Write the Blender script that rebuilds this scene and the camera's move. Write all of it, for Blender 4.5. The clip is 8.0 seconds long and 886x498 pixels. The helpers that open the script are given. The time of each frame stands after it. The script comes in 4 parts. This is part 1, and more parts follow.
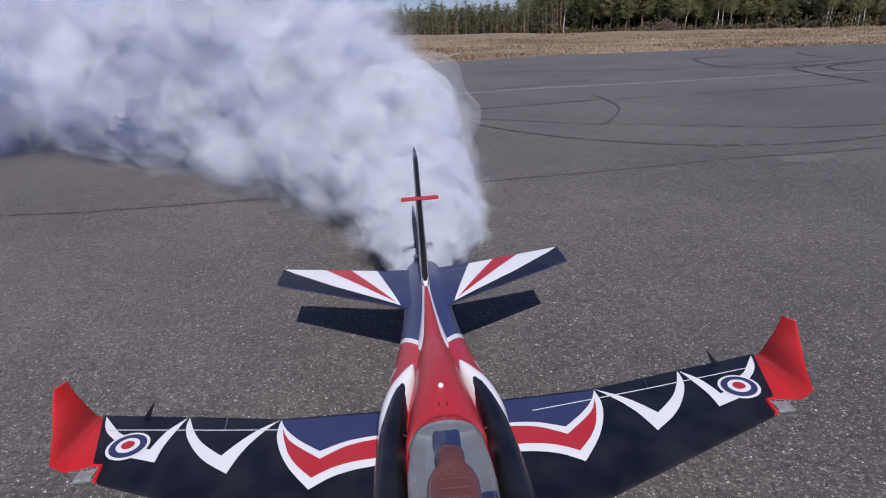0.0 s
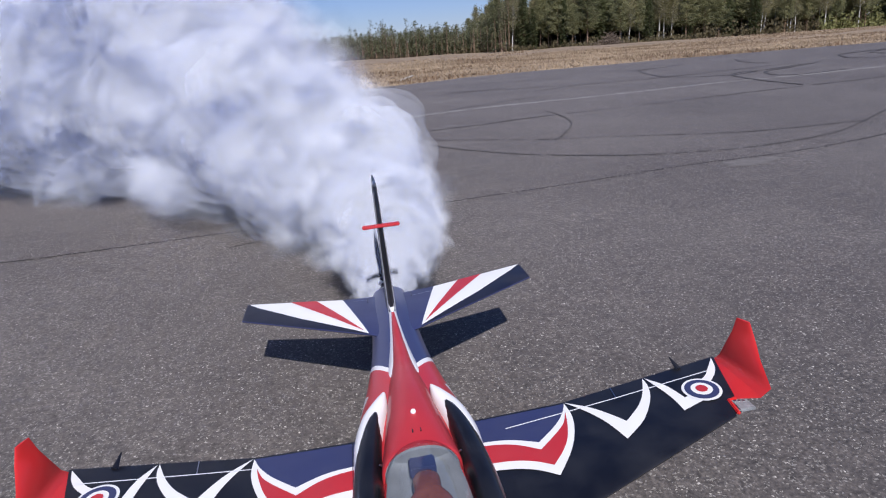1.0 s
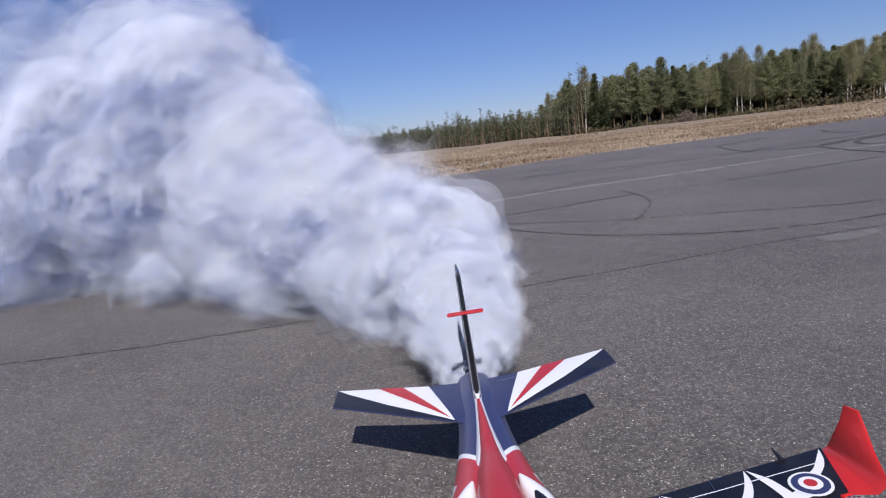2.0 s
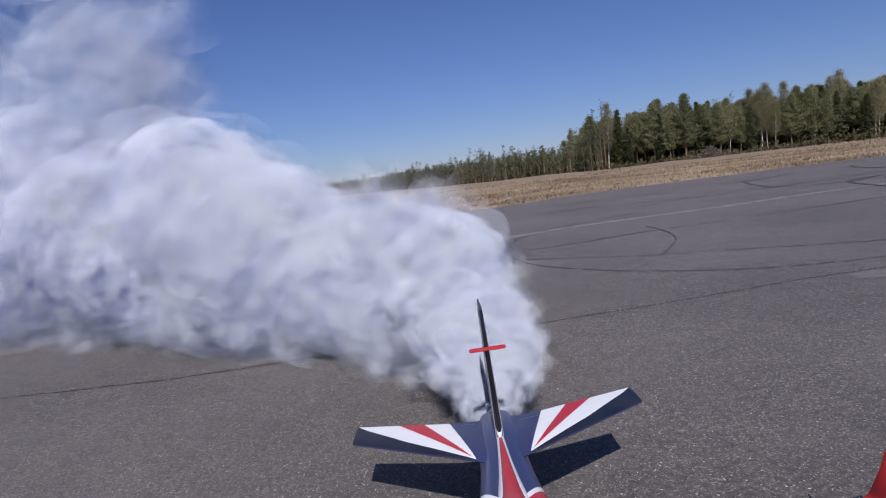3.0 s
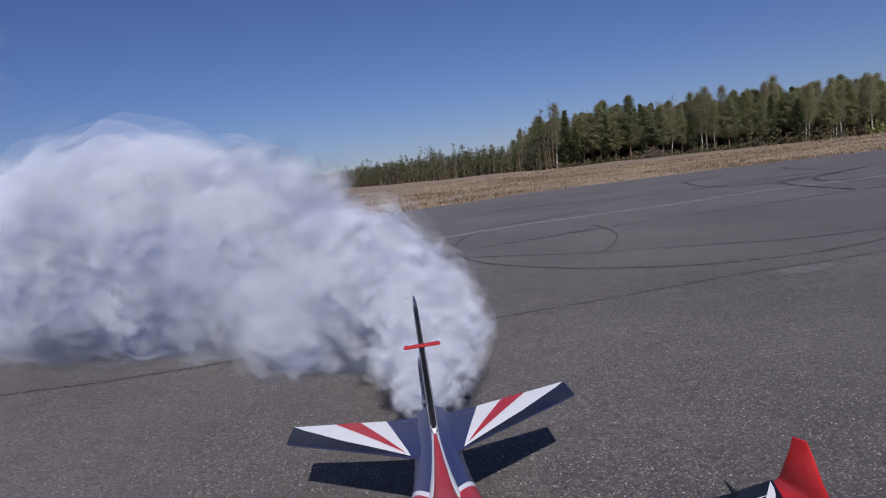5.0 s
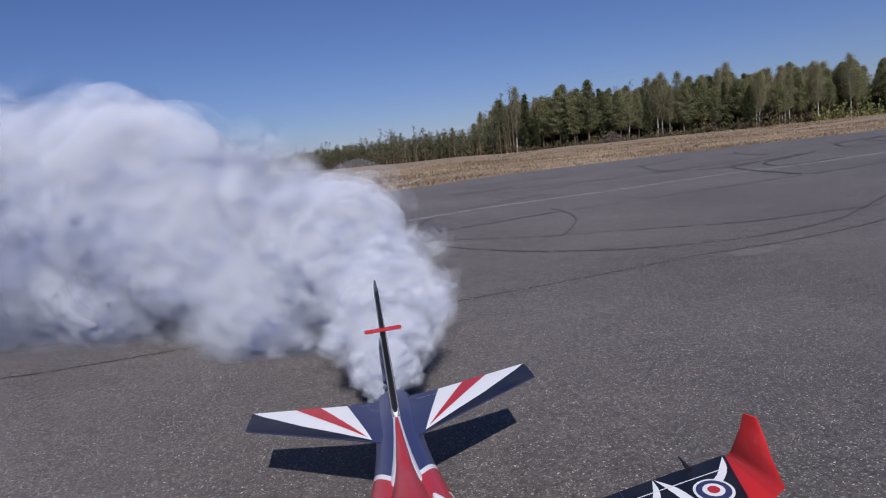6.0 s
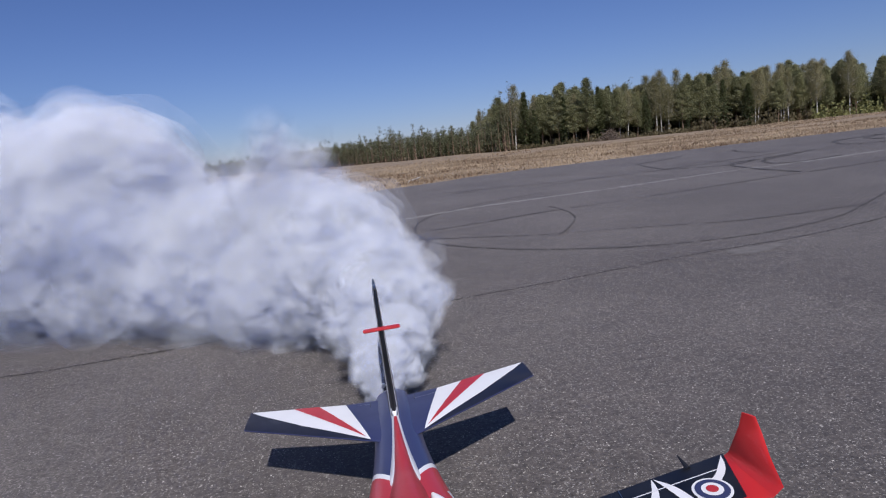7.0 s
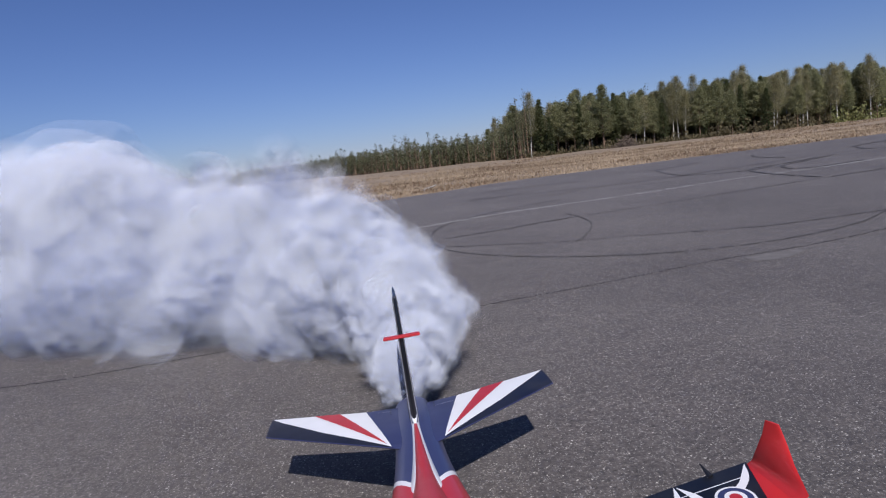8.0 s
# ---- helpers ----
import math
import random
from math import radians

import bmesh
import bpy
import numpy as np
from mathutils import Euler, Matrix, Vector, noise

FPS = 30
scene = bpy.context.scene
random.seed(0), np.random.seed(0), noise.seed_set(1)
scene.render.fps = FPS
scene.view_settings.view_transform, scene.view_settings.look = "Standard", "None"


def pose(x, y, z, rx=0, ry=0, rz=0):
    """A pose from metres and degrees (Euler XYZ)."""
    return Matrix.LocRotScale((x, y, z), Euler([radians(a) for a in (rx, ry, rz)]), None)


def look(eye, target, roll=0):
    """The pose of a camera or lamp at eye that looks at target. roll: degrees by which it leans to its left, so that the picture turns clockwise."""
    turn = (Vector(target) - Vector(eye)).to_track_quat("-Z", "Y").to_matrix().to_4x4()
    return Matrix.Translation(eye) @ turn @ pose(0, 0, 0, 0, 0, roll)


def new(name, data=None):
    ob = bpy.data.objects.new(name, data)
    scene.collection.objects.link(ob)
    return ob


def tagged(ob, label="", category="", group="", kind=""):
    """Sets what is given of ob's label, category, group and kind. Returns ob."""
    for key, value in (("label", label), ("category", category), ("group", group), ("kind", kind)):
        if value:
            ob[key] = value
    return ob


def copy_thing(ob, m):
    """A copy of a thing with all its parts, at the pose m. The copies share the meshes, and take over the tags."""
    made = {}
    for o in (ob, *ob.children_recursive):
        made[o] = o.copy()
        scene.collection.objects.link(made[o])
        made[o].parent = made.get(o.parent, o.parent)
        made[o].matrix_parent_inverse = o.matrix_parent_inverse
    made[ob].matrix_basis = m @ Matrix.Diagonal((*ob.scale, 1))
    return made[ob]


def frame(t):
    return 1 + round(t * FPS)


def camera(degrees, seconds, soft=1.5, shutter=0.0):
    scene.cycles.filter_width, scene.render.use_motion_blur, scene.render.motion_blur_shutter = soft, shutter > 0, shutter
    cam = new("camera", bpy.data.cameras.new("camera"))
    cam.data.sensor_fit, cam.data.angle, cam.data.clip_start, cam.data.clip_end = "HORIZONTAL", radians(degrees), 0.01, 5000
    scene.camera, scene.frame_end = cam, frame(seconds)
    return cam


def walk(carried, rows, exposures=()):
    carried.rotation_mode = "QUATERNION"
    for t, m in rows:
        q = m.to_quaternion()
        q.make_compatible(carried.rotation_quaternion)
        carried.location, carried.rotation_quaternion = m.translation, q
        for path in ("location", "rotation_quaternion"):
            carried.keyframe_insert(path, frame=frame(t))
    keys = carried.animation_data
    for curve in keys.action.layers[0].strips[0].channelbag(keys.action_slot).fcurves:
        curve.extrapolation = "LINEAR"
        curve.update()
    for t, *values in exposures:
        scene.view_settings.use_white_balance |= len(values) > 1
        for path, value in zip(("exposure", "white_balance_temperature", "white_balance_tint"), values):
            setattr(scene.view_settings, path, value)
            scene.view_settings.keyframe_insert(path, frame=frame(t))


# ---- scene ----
# ---- camera and its walk ----
cam = camera(71.3, 8.0, soft=1.15)


def view(x, y, z, yaw, pitch, lean):
    """A camera pose from its place and its turn in degrees."""
    a, b = radians(yaw), radians(pitch)
    ahead = Vector((-math.sin(a) * math.cos(b), math.cos(a) * math.cos(b), math.sin(b)))
    return look((x, y, z), Vector((x, y, z)) + ahead, -lean)


PATH = [
    (0.0, -0.095, -1.779, 1.439, -4.00, -19.74, 1.44),
    (0.5, -0.081, -1.796, 1.463, -6.79, -19.61, 3.41),
    (1.0, -0.091, -1.801, 1.464, -7.56, -18.04, 4.01),
    (1.5, -0.103, -1.827, 1.493, -4.33, -13.88, 6.17),
    (2.0, -0.113, -1.867, 1.504, -0.86, -9.77, 6.85),
    (2.2, -0.114, -1.870, 1.507, -0.40, -9.01, 6.80),
    (3.5, -0.106, -1.847, 1.496, 1.15, -5.56, 6.81),
    (4.0, -0.098, -1.848, 1.495, 0.51, -5.63, 6.88),
    (4.5, -0.085, -1.848, 1.501, -0.44, -6.17, 6.43),
    (5.0, -0.045, -1.861, 1.489, -3.69, -7.00, 6.32),
    (6.5, -0.043, -1.841, 1.486, -7.38, -9.28, 5.94),
    (7.0, -0.041, -1.842, 1.489, -7.24, -9.09, 6.08),
    (7.5, -0.043, -1.850, 1.489, -6.77, -8.67, 6.03),
    (8.0, -0.058, -1.858, 1.495, -5.86, -8.22, 6.54),
]
STOPS = ((0.0, 0.18), (0.5, 0.42), (1.0, 0.47), (1.5, 0.55), (2.0, 0.42), (3.5, 0.13), (4.0, 0.05), (5.0, -0.02), (6.5, 0.17), (8.0, 0.23))
walk(cam, [(r[0], view(*r[1:])) for r in PATH], exposures=[(t, e, 6100, 13) for t, e in STOPS])

# ---- world and sun ----
SUN_TO = Vector((0.02, -1.05, 1.0)).normalized()
world = bpy.data.worlds.new("sky")
scene.world = world
scene.cycles.transparent_max_bounces = 128
world.use_nodes = True
wn = world.node_tree
sky = wn.nodes.new("ShaderNodeTexSky")
sky.sky_type = "NISHITA"
sky.sun_disc = False
sky.sun_elevation = math.asin(SUN_TO.z)
sky.sun_rotation = math.atan2(SUN_TO.x, SUN_TO.y)
sky.air_density, sky.dust_density, sky.ozone_density = 1.0, 0.1, 4.0
tint = wn.nodes.new("ShaderNodeMix")
tint.data_type, tint.blend_type = "RGBA", "MULTIPLY"
tint.inputs[0].default_value = 1.0
tint.inputs[7].default_value = (0.81, 0.855, 1.19, 1)
wn.links.new(sky.outputs[0], tint.inputs[6])
wn.links.new(tint.outputs[2], wn.nodes["Background"].inputs[0])
wn.nodes["Background"].inputs[1].default_value = 0.05
sun = new("sun", bpy.data.lights.new("sun", "SUN"))
sun.data.energy, sun.data.angle, sun.data.color = 4.1, radians(0.53), (1.0, 0.95, 0.88)
sun.matrix_world = look(SUN_TO * 50, (0, 0, 0))

# ---- materials ----


def material(name, rough=0.6, metal=0.0, spec=0.5, coat=0.0):
    m = bpy.data.materials.new(name)
    m.use_nodes = True
    b = m.node_tree.nodes["Principled BSDF"]
    b.inputs["Roughness"].default_value = rough
    b.inputs["Metallic"].default_value = metal
    b.inputs["Specular IOR Level"].default_value = spec
    b.inputs["Coat Weight"].default_value = coat
    b.inputs["Coat Roughness"].default_value = 0.08
    return m, m.node_tree.nodes, m.node_tree.links, b


def add(nodes, kind, **values):
    n = nodes.new(kind)
    for k, v in values.items():
        n.inputs[k.replace("_", " ")].default_value = v
    return n


def ramp(nodes, links, source, stops):
    r = nodes.new("ShaderNodeValToRGB")
    el = r.color_ramp.elements
    while len(el) < len(stops):
        el.new(0.5)
    for e, (p, c) in zip(el, stops):
        e.position = p
        e.color = (*c, 1) if len(c) == 3 else c
    links.new(source, r.inputs[0])
    return r.outputs[0]


def maths(nodes, links, op, a, b=0.0, c=0.0):
    n = nodes.new("ShaderNodeMath")
    n.operation = op
    for i, v in enumerate((a, b, c)):
        if isinstance(v, (int, float)):
            n.inputs[i].default_value = v
        else:
            links.new(v, n.inputs[i])
    return n.outputs[0]


def mixed(nodes, links, fac, a, b, blend="MIX"):
    n = nodes.new("ShaderNodeMix")
    n.data_type, n.blend_type = "RGBA", blend
    for i, v in ((0, fac), (6, a), (7, b)):
        if isinstance(v, (int, float)):
            n.inputs[i].default_value = v
        elif isinstance(v, tuple):
            n.inputs[i].default_value = (*v, 1)
        else:
            links.new(v, n.inputs[i])
    return n.outputs[2]


def bump(nodes, links, b, height, strength, distance):
    n = nodes.new("ShaderNodeBump")
    n.inputs["Strength"].default_value = strength
    n.inputs["Distance"].default_value = distance
    links.new(height, n.inputs["Height"])
    links.new(n.outputs[0], b.inputs["Normal"])


def spotted(name, low, high, scale, rough=0.7, fine=0.0, bumps=0.0, **more):
    """A surface whose colour wanders between two tones at two scales."""
    m, N, L, b = material(name, rough, **more)
    tc = N.new("ShaderNodeTexCoord")
    a = add(N, "ShaderNodeTexNoise", Scale=scale, Detail=5.0, Roughness=0.6)
    L.new(tc.outputs["Object"], a.inputs["Vector"])
    v = a.outputs[0]
    if fine:
        f = add(N, "ShaderNodeTexNoise", Scale=fine, Detail=3.0)
        L.new(tc.outputs["Object"], f.inputs["Vector"])
        v = maths(N, L, "ADD", maths(N, L, "MULTIPLY", v, 0.55), maths(N, L, "MULTIPLY", f.outputs[0], 0.45))
        if bumps:
            bump(N, L, b, f.outputs[0], bumps, 0.01)
    L.new(ramp(N, L, v, [(0.32, low), (0.68, high)]), b.inputs["Base Color"])
    return m


def paint(name, colour, rough=0.25, coat=0.5):
    """Glossy covering film with faint dust."""
    m, N, L, b = material(name, rough, coat=coat)
    tc = N.new("ShaderNodeTexCoord")
    a = add(N, "ShaderNodeTexNoise", Scale=9.0, Detail=6.0)
    L.new(tc.outputs["Object"], a.inputs["Vector"])
    dusty = tuple(0.93 * c + 0.012 for c in colour)
    L.new(ramp(N, L, a.outputs[0], [(0.35, colour), (0.75, dusty)]), b.inputs["Base Color"])
    L.new(ramp(N, L, a.outputs[0], [(0.3, (rough,) * 3), (0.8, (rough + 0.18,) * 3)]), b.inputs["Roughness"])
    return m


RED, WHITE, NAVY = (0.46, 0.022, 0.03), (0.80, 0.80, 0.82), (0.03, 0.038, 0.112)
M_RED = paint("red_film", RED, 0.4, 0.25)
M_WHITE = paint("white_film", WHITE, 0.4, 0.2)
M_NAVY = paint("navy_film", NAVY, 0.42, 0.15)
M_BLACK = paint("black_film", (0.006, 0.0065, 0.01), 0.3, 0.2)
# near-black copy of the navy film, for painted shade on the stabilizer
M_SHADEDNAVY = paint("shaded_navy_film", (0.008, 0.01, 0.024), 0.45, 0.1)
M_SIGNAL = paint("bright_red_paint", (0.62, 0.02, 0.018), 0.35, 0.3)
M_STEEL = spotted("bare_steel", (0.45, 0.45, 0.46), (0.6, 0.6, 0.6), 20, 0.3, metal=1.0)
M_RUBBER = spotted("tyre_rubber", (0.015, 0.015, 0.016), (0.03, 0.03, 0.03), 30, 0.8)
M_SEAT = spotted("brown_leather", (0.17, 0.055, 0.042), (0.24, 0.085, 0.062), 25, 0.25, 120, 0.1)
M_TUB = spotted("grey_cockpit_paint", (0.2, 0.205, 0.215), (0.27, 0.275, 0.285), 14, 0.6)


def fuselage_film():
    """Red body with a navy tail behind a swept white band."""
    m, N, L, b = material("fuselage_film", 0.32, coat=0.3)
    tc = N.new("ShaderNodeTexCoord")
    xyz = N.new("ShaderNodeSeparateXYZ")
    L.new(tc.outputs["Object"], xyz.inputs[0])
    ax = maths(N, L, "ABSOLUTE", xyz.outputs[0])
    d = maths(N, L, "SUBTRACT", xyz.outputs[1], maths(N, L, "MULTIPLY_ADD", ax, 1.45, 0.06))
    dust = add(N, "ShaderNodeTexNoise", Scale=12.0, Detail=5.0)
    L.new(tc.outputs["Object"], dust.inputs["Vector"])
    c = mixed(N, L, maths(N, L, "GREATER_THAN", d, 0.0), RED, WHITE)
    c = mixed(N, L, maths(N, L, "GREATER_THAN", d, 0.035), c, NAVY)
    # white wedge low on the flank
    e = maths(N, L, "SUBTRACT", maths(N, L, "MULTIPLY_ADD", ax, 2.2, -0.255), maths(N, L, "ABSOLUTE", maths(N, L, "SUBTRACT", xyz.outputs[1], 0.045)))
    c = mixed(N, L, maths(N, L, "MULTIPLY", maths(N, L, "GREATER_THAN", e, 0.03), 1.0), c, WHITE)
    c = mixed(N, L, maths(N, L, "MULTIPLY", dust.outputs[0], 0.06), c, (0.3, 0.28, 0.26))
    L.new(c, b.inputs["Base Color"])
    return m


M_BODY = fuselage_film()


def asphalt():
    m, N, L, b = material("asphalt", 0.68, spec=0.6)
    b.inputs["Diffuse Roughness"].default_value = 1.0
    tc = N.new("ShaderNodeTexCoord")
    P = tc.outputs["Object"]
    big = add(N, "ShaderNodeTexNoise", Scale=0.35, Detail=6.0, Roughness=0.6)
    mid = add(N, "ShaderNodeTexNoise", Scale=4.0, Detail=6.0, Roughness=0.65)
    fine = add(N, "ShaderNodeTexNoise", Scale=70.0, Detail=4.0, Roughness=0.7)
    vor = add(N, "ShaderNodeTexVoronoi", Scale=95.0, Randomness=1.0)
    coarse = add(N, "ShaderNodeTexNoise", Scale=24.0, Detail=5.0, Roughness=0.75)
    spots = add(N, "ShaderNodeTexVoronoi", Scale=72.0, Randomness=1.0)
    warp = add(N, "ShaderNodeTexNoise", Scale=120.0, Detail=2.0)
    L.new(P, warp.inputs["Vector"])
    bent = N.new("ShaderNodeVectorMath")
    bent.operation = "MULTIPLY_ADD"
    L.new(warp.outputs["Color"], bent.inputs[0])
    bent.inputs[1].default_value = (0.02, 0.02, 0.02)
    L.new(P, bent.inputs[2])
    for n in (big, mid, fine, coarse):
        L.new(P, n.inputs["Vector"])
    for n in (vor, spots):
        L.new(bent.outputs[0], n.inputs["Vector"])
    base = ramp(N, L, big.outputs[0], [(0.28, (0.06, 0.0525, 0.0505)), (0.5, (0.076, 0.067, 0.0645)), (0.72, (0.096, 0.086, 0.082))])
    base = mixed(N, L, 0.75, base, ramp(N, L, mid.outputs[0], [(0.25, (0.35, 0.35, 0.36)), (0.75, (0.62, 0.61, 0.6))]), "OVERLAY")
    grain = ramp(N, L, fine.outputs[0], [(0.3, (0.16, 0.16, 0.16)), (0.7, (0.84, 0.84, 0.83))])
    base = mixed(N, L, 0.85, base, grain, "OVERLAY")
    base = mixed(N, L, 0.7, base, ramp(N, L, coarse.outputs[0], [(0.34, (0.2, 0.2, 0.2)), (0.66, (0.8, 0.8, 0.79))]), "OVERLAY")
    # single pale stones in the binder
    sep = N.new("ShaderNodeSeparateColor")
    L.new(vor.outputs["Color"], sep.inputs[0])
    stone = maths(N, L, "MULTIPLY", maths(N, L, "GREATER_THAN", sep.outputs[0], 0.72), maths(N, L, "LESS_THAN", vor.outputs["Distance"], 0.42))
    base = mixed(N, L, maths(N, L, "MULTIPLY", stone, 0.6), base, (0.3, 0.282, 0.265))
    sep2 = N.new("ShaderNodeSeparateColor")
    L.new(spots.outputs["Color"], sep2.inputs[0])
    chip = maths(N, L, "MULTIPLY", maths(N, L, "GREATER_THAN", sep2.outputs[1], 0.94), maths(N, L, "LESS_THAN", spots.outputs["Distance"], 0.3))
    base = mixed(N, L, maths(N, L, "MULTIPLY", chip, 0.65), base, (0.62, 0.59, 0.55))
    L.new(base, b.inputs["Base Color"])
    h = maths(N, L, "ADD", fine.outputs[0], maths(N, L, "MULTIPLY", stone, 0.4))
    bump(N, L, b, h, 0.7, 0.006)
    return m


M_ASPHALT = asphalt()
M_FAINT = spotted("faint_tyre_mark", (0.064, 0.057, 0.055), (0.088, 0.078, 0.075), 2.0, 0.75, 60, 0.3)
M_COVER = spotted("clear_lamp_cover", (0.16, 0.165, 0.17), (0.3, 0.31, 0.32), 60, 0.2)
M_CRACK = spotted("crack_filler", (0.018, 0.017, 0.017), (0.05, 0.047, 0.045), 14, 0.9, 80, 0.4)
M_SKID = spotted("tyre_mark", (0.042, 0.038, 0.036), (0.085, 0.077, 0.074), 2.2, 0.75, 60, 0.3)
M_FADED = spotted("faded_white_line", (0.13, 0.12, 0.116), (0.29, 0.275, 0.268), 2.5, 0.85, 40, 0.3)
M_PATCH = spotted("pale_repair_patch", (0.1, 0.091, 0.087), (0.18, 0.167, 0.16), 7.0, 0.85, 60, 0.3)
M_GRASS = spotted("dry_grass_ground", (0.14, 0.1, 0.066), (0.34, 0.262, 0.178), 0.1, 0.95, 2.2, 0.6)
M_STRAW = spotted("straw", (0.17, 0.12, 0.078), (0.38, 0.295, 0.2), 0.12, 0.9)
M_HEATH = spotted("brown_heath", (0.09, 0.06, 0.04), (0.2, 0.13, 0.08), 0.8, 0.95)
M_LOG = spotted("weathered_wood", (0.26, 0.235, 0.2), (0.42, 0.385, 0.34), 6, 0.8)
M_STUMP = spotted("dark_brushwood", (0.06, 0.045, 0.035), (0.16, 0.12, 0.09), 4, 0.95)


def leafy(name, low, high):
    """Foliage with a tone of its own for every tree and clump."""
    m, N, L, b = material(name, 0.75, spec=0.2)
    info, geo = N.new("ShaderNodeObjectInfo"), N.new("ShaderNodeNewGeometry")
    v = maths(N, L, "ADD", maths(N, L, "MULTIPLY", info.outputs["Random"], 0.5), maths(N, L, "MULTIPLY", geo.outputs["Random Per Island"], 0.5))
    c = ramp(N, L, v, [(0.15, low), (0.85, high)])
    L.new(c, b.inputs["Base Color"])
    t = N.new("ShaderNodeBsdfTranslucent")
    L.new(c, t.inputs[0])
    mx = N.new("ShaderNodeMixShader")
    mx.inputs[0].default_value = 0.5
    L.new(b.outputs[0], mx.inputs[1])
    L.new(t.outputs[0], mx.inputs[2])
    L.new(mx.outputs[0], N["Material Output"].inputs[0])
    return m


M_PINE = leafy("pine_needles", (0.19, 0.2, 0.105), (0.34, 0.335, 0.185))
M_SPRUCE = leafy("spruce_needles", (0.09, 0.105, 0.05), (0.16, 0.175, 0.085))
M_BIRCH = leafy("young_birch_leaves", (0.24, 0.225, 0.12), (0.4, 0.365, 0.215))
M_SHRUB = leafy("spring_shrub", (0.17, 0.18, 0.075), (0.31, 0.31, 0.135))
M_BRUSH = leafy("brown_underwood", (0.10, 0.085, 0.05), (0.2, 0.17, 0.1))
M_FARWOOD = leafy("far_wood_leaves", (0.15, 0.16, 0.092), (0.29, 0.285, 0.165))
M_PINEBARK = spotted("pine_bark", (0.12, 0.075, 0.05), (0.28, 0.19, 0.13), 2, 0.9)
M_BIRCHBARK = spotted("birch_bark", (0.3, 0.28, 0.25), (0.64, 0.62, 0.58), 1.5, 0.8)


def smoke(name, cover, solid=False):
    """Pale vapour: part of the light passes, the rest is shaded evenly by fixed normals; a wisp is thin towards its
    rim.
    """
    m, N, L, b = material(name, 1.0)
    N.remove(b)
    tc, thick = N.new("ShaderNodeTexCoord"), N.new("ShaderNodeAttribute")
    thick.attribute_name = "thickness"
    nz = add(N, "ShaderNodeTexNoise", Scale=3.2, Detail=4.0, Roughness=0.55)
    L.new(tc.outputs["Object"], nz.inputs["Vector"])
    # normals are fixed along the sun line, evening the shading whichever way a wisp is turned: most light from the
    # sun's half of the sky, some from below
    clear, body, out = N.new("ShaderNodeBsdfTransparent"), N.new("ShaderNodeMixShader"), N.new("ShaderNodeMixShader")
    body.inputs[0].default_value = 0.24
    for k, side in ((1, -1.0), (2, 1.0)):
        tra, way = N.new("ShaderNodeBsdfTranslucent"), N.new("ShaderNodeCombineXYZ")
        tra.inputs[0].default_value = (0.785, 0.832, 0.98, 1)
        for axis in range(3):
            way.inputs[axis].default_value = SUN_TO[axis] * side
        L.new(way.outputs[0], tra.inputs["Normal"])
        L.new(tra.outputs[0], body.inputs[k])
    patch = ramp(N, L, nz.outputs[0], [(0.3, (cover * 0.45,) * 3), (0.66, (cover,) * 3)])
    if solid:
        out.inputs[0].default_value = cover
    else:
        L.new(maths(N, L, "MULTIPLY", thick.outputs["Fac"], patch), out.inputs[0])
    L.new(clear.outputs[0], out.inputs[1])
    L.new(body.outputs[0], out.inputs[2])
    L.new(out.outputs[0], N["Material Output"].inputs[0])
    return m


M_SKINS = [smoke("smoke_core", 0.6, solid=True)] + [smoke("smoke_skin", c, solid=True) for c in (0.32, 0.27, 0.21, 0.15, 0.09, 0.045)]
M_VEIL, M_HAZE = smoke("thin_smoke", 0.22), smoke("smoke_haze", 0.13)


def canopy_glass():
    m, N, L, b = material("canopy_glass", 0.05)
    N.remove(b)
    g, t, mx = N.new("ShaderNodeBsdfGlossy"), N.new("ShaderNodeBsdfTransparent"), N.new("ShaderNodeMixShader")
    g.inputs["Roughness"].default_value = 0.06
    t.inputs[0].default_value = (0.8, 0.83, 0.86, 1)
    mx.inputs[0].default_value = 0.1
    L.new(t.outputs[0], mx.inputs[1])
    L.new(g.outputs[0], mx.inputs[2])
    L.new(mx.outputs[0], N["Material Output"].inputs[0])
    return m


M_GLASS = canopy_glass()

# ---- mesh helpers ----


def part(name, bm, mats, parent=None, label="", smooth=True):
    me = bpy.data.meshes.new(name)
    bm.normal_update()
    bm.to_mesh(me)
    bm.free()
    for m in mats if isinstance(mats, (list, tuple)) else [mats]:
        me.materials.append(m)
    if smooth:
        me.polygons.foreach_set("use_smooth", [True] * len(me.polygons))
        me.set_sharp_from_angle(angle=radians(40))
    ob = new(name, me)
    if parent:
        ob.parent = parent
    if label:
        tagged(ob, label)
    return ob


def loft(rings, closed=True, caps=True, bm=None, mat=0):
    """A skin over rings of points."""
    bm = bm or bmesh.new()
    vs = [[bm.verts.new(p) for p in r] for r in rings]
    n = len(rings[0])
    for a, b in zip(vs, vs[1:]):
        for i in range(n if closed else n - 1):
            f = bm.faces.new((a[i], a[(i + 1) % n], b[(i + 1) % n], b[i]))
            f.material_index = mat
    if caps and closed:
        for r in (vs[0][::-1], vs[-1]):
            bm.faces.new(r).material_index = mat
    bmesh.ops.recalc_face_normals(bm, faces=bm.faces)
    return bm


def oval(y, half, low, high, n=32, power=2.4, cx=0.0):
    """A rounded section across the y axis."""
    mid, up = (low + high) / 2, (high - low) / 2
    pts = []
    for i in range(n):
        a = 2 * math.pi * i / n
        c, s = math.cos(a), math.sin(a)
        pts.append((cx + half * math.copysign(abs(c) ** (2 / power), c), y, mid + up * math.copysign(abs(s) ** (2 / power), s)))
    return pts


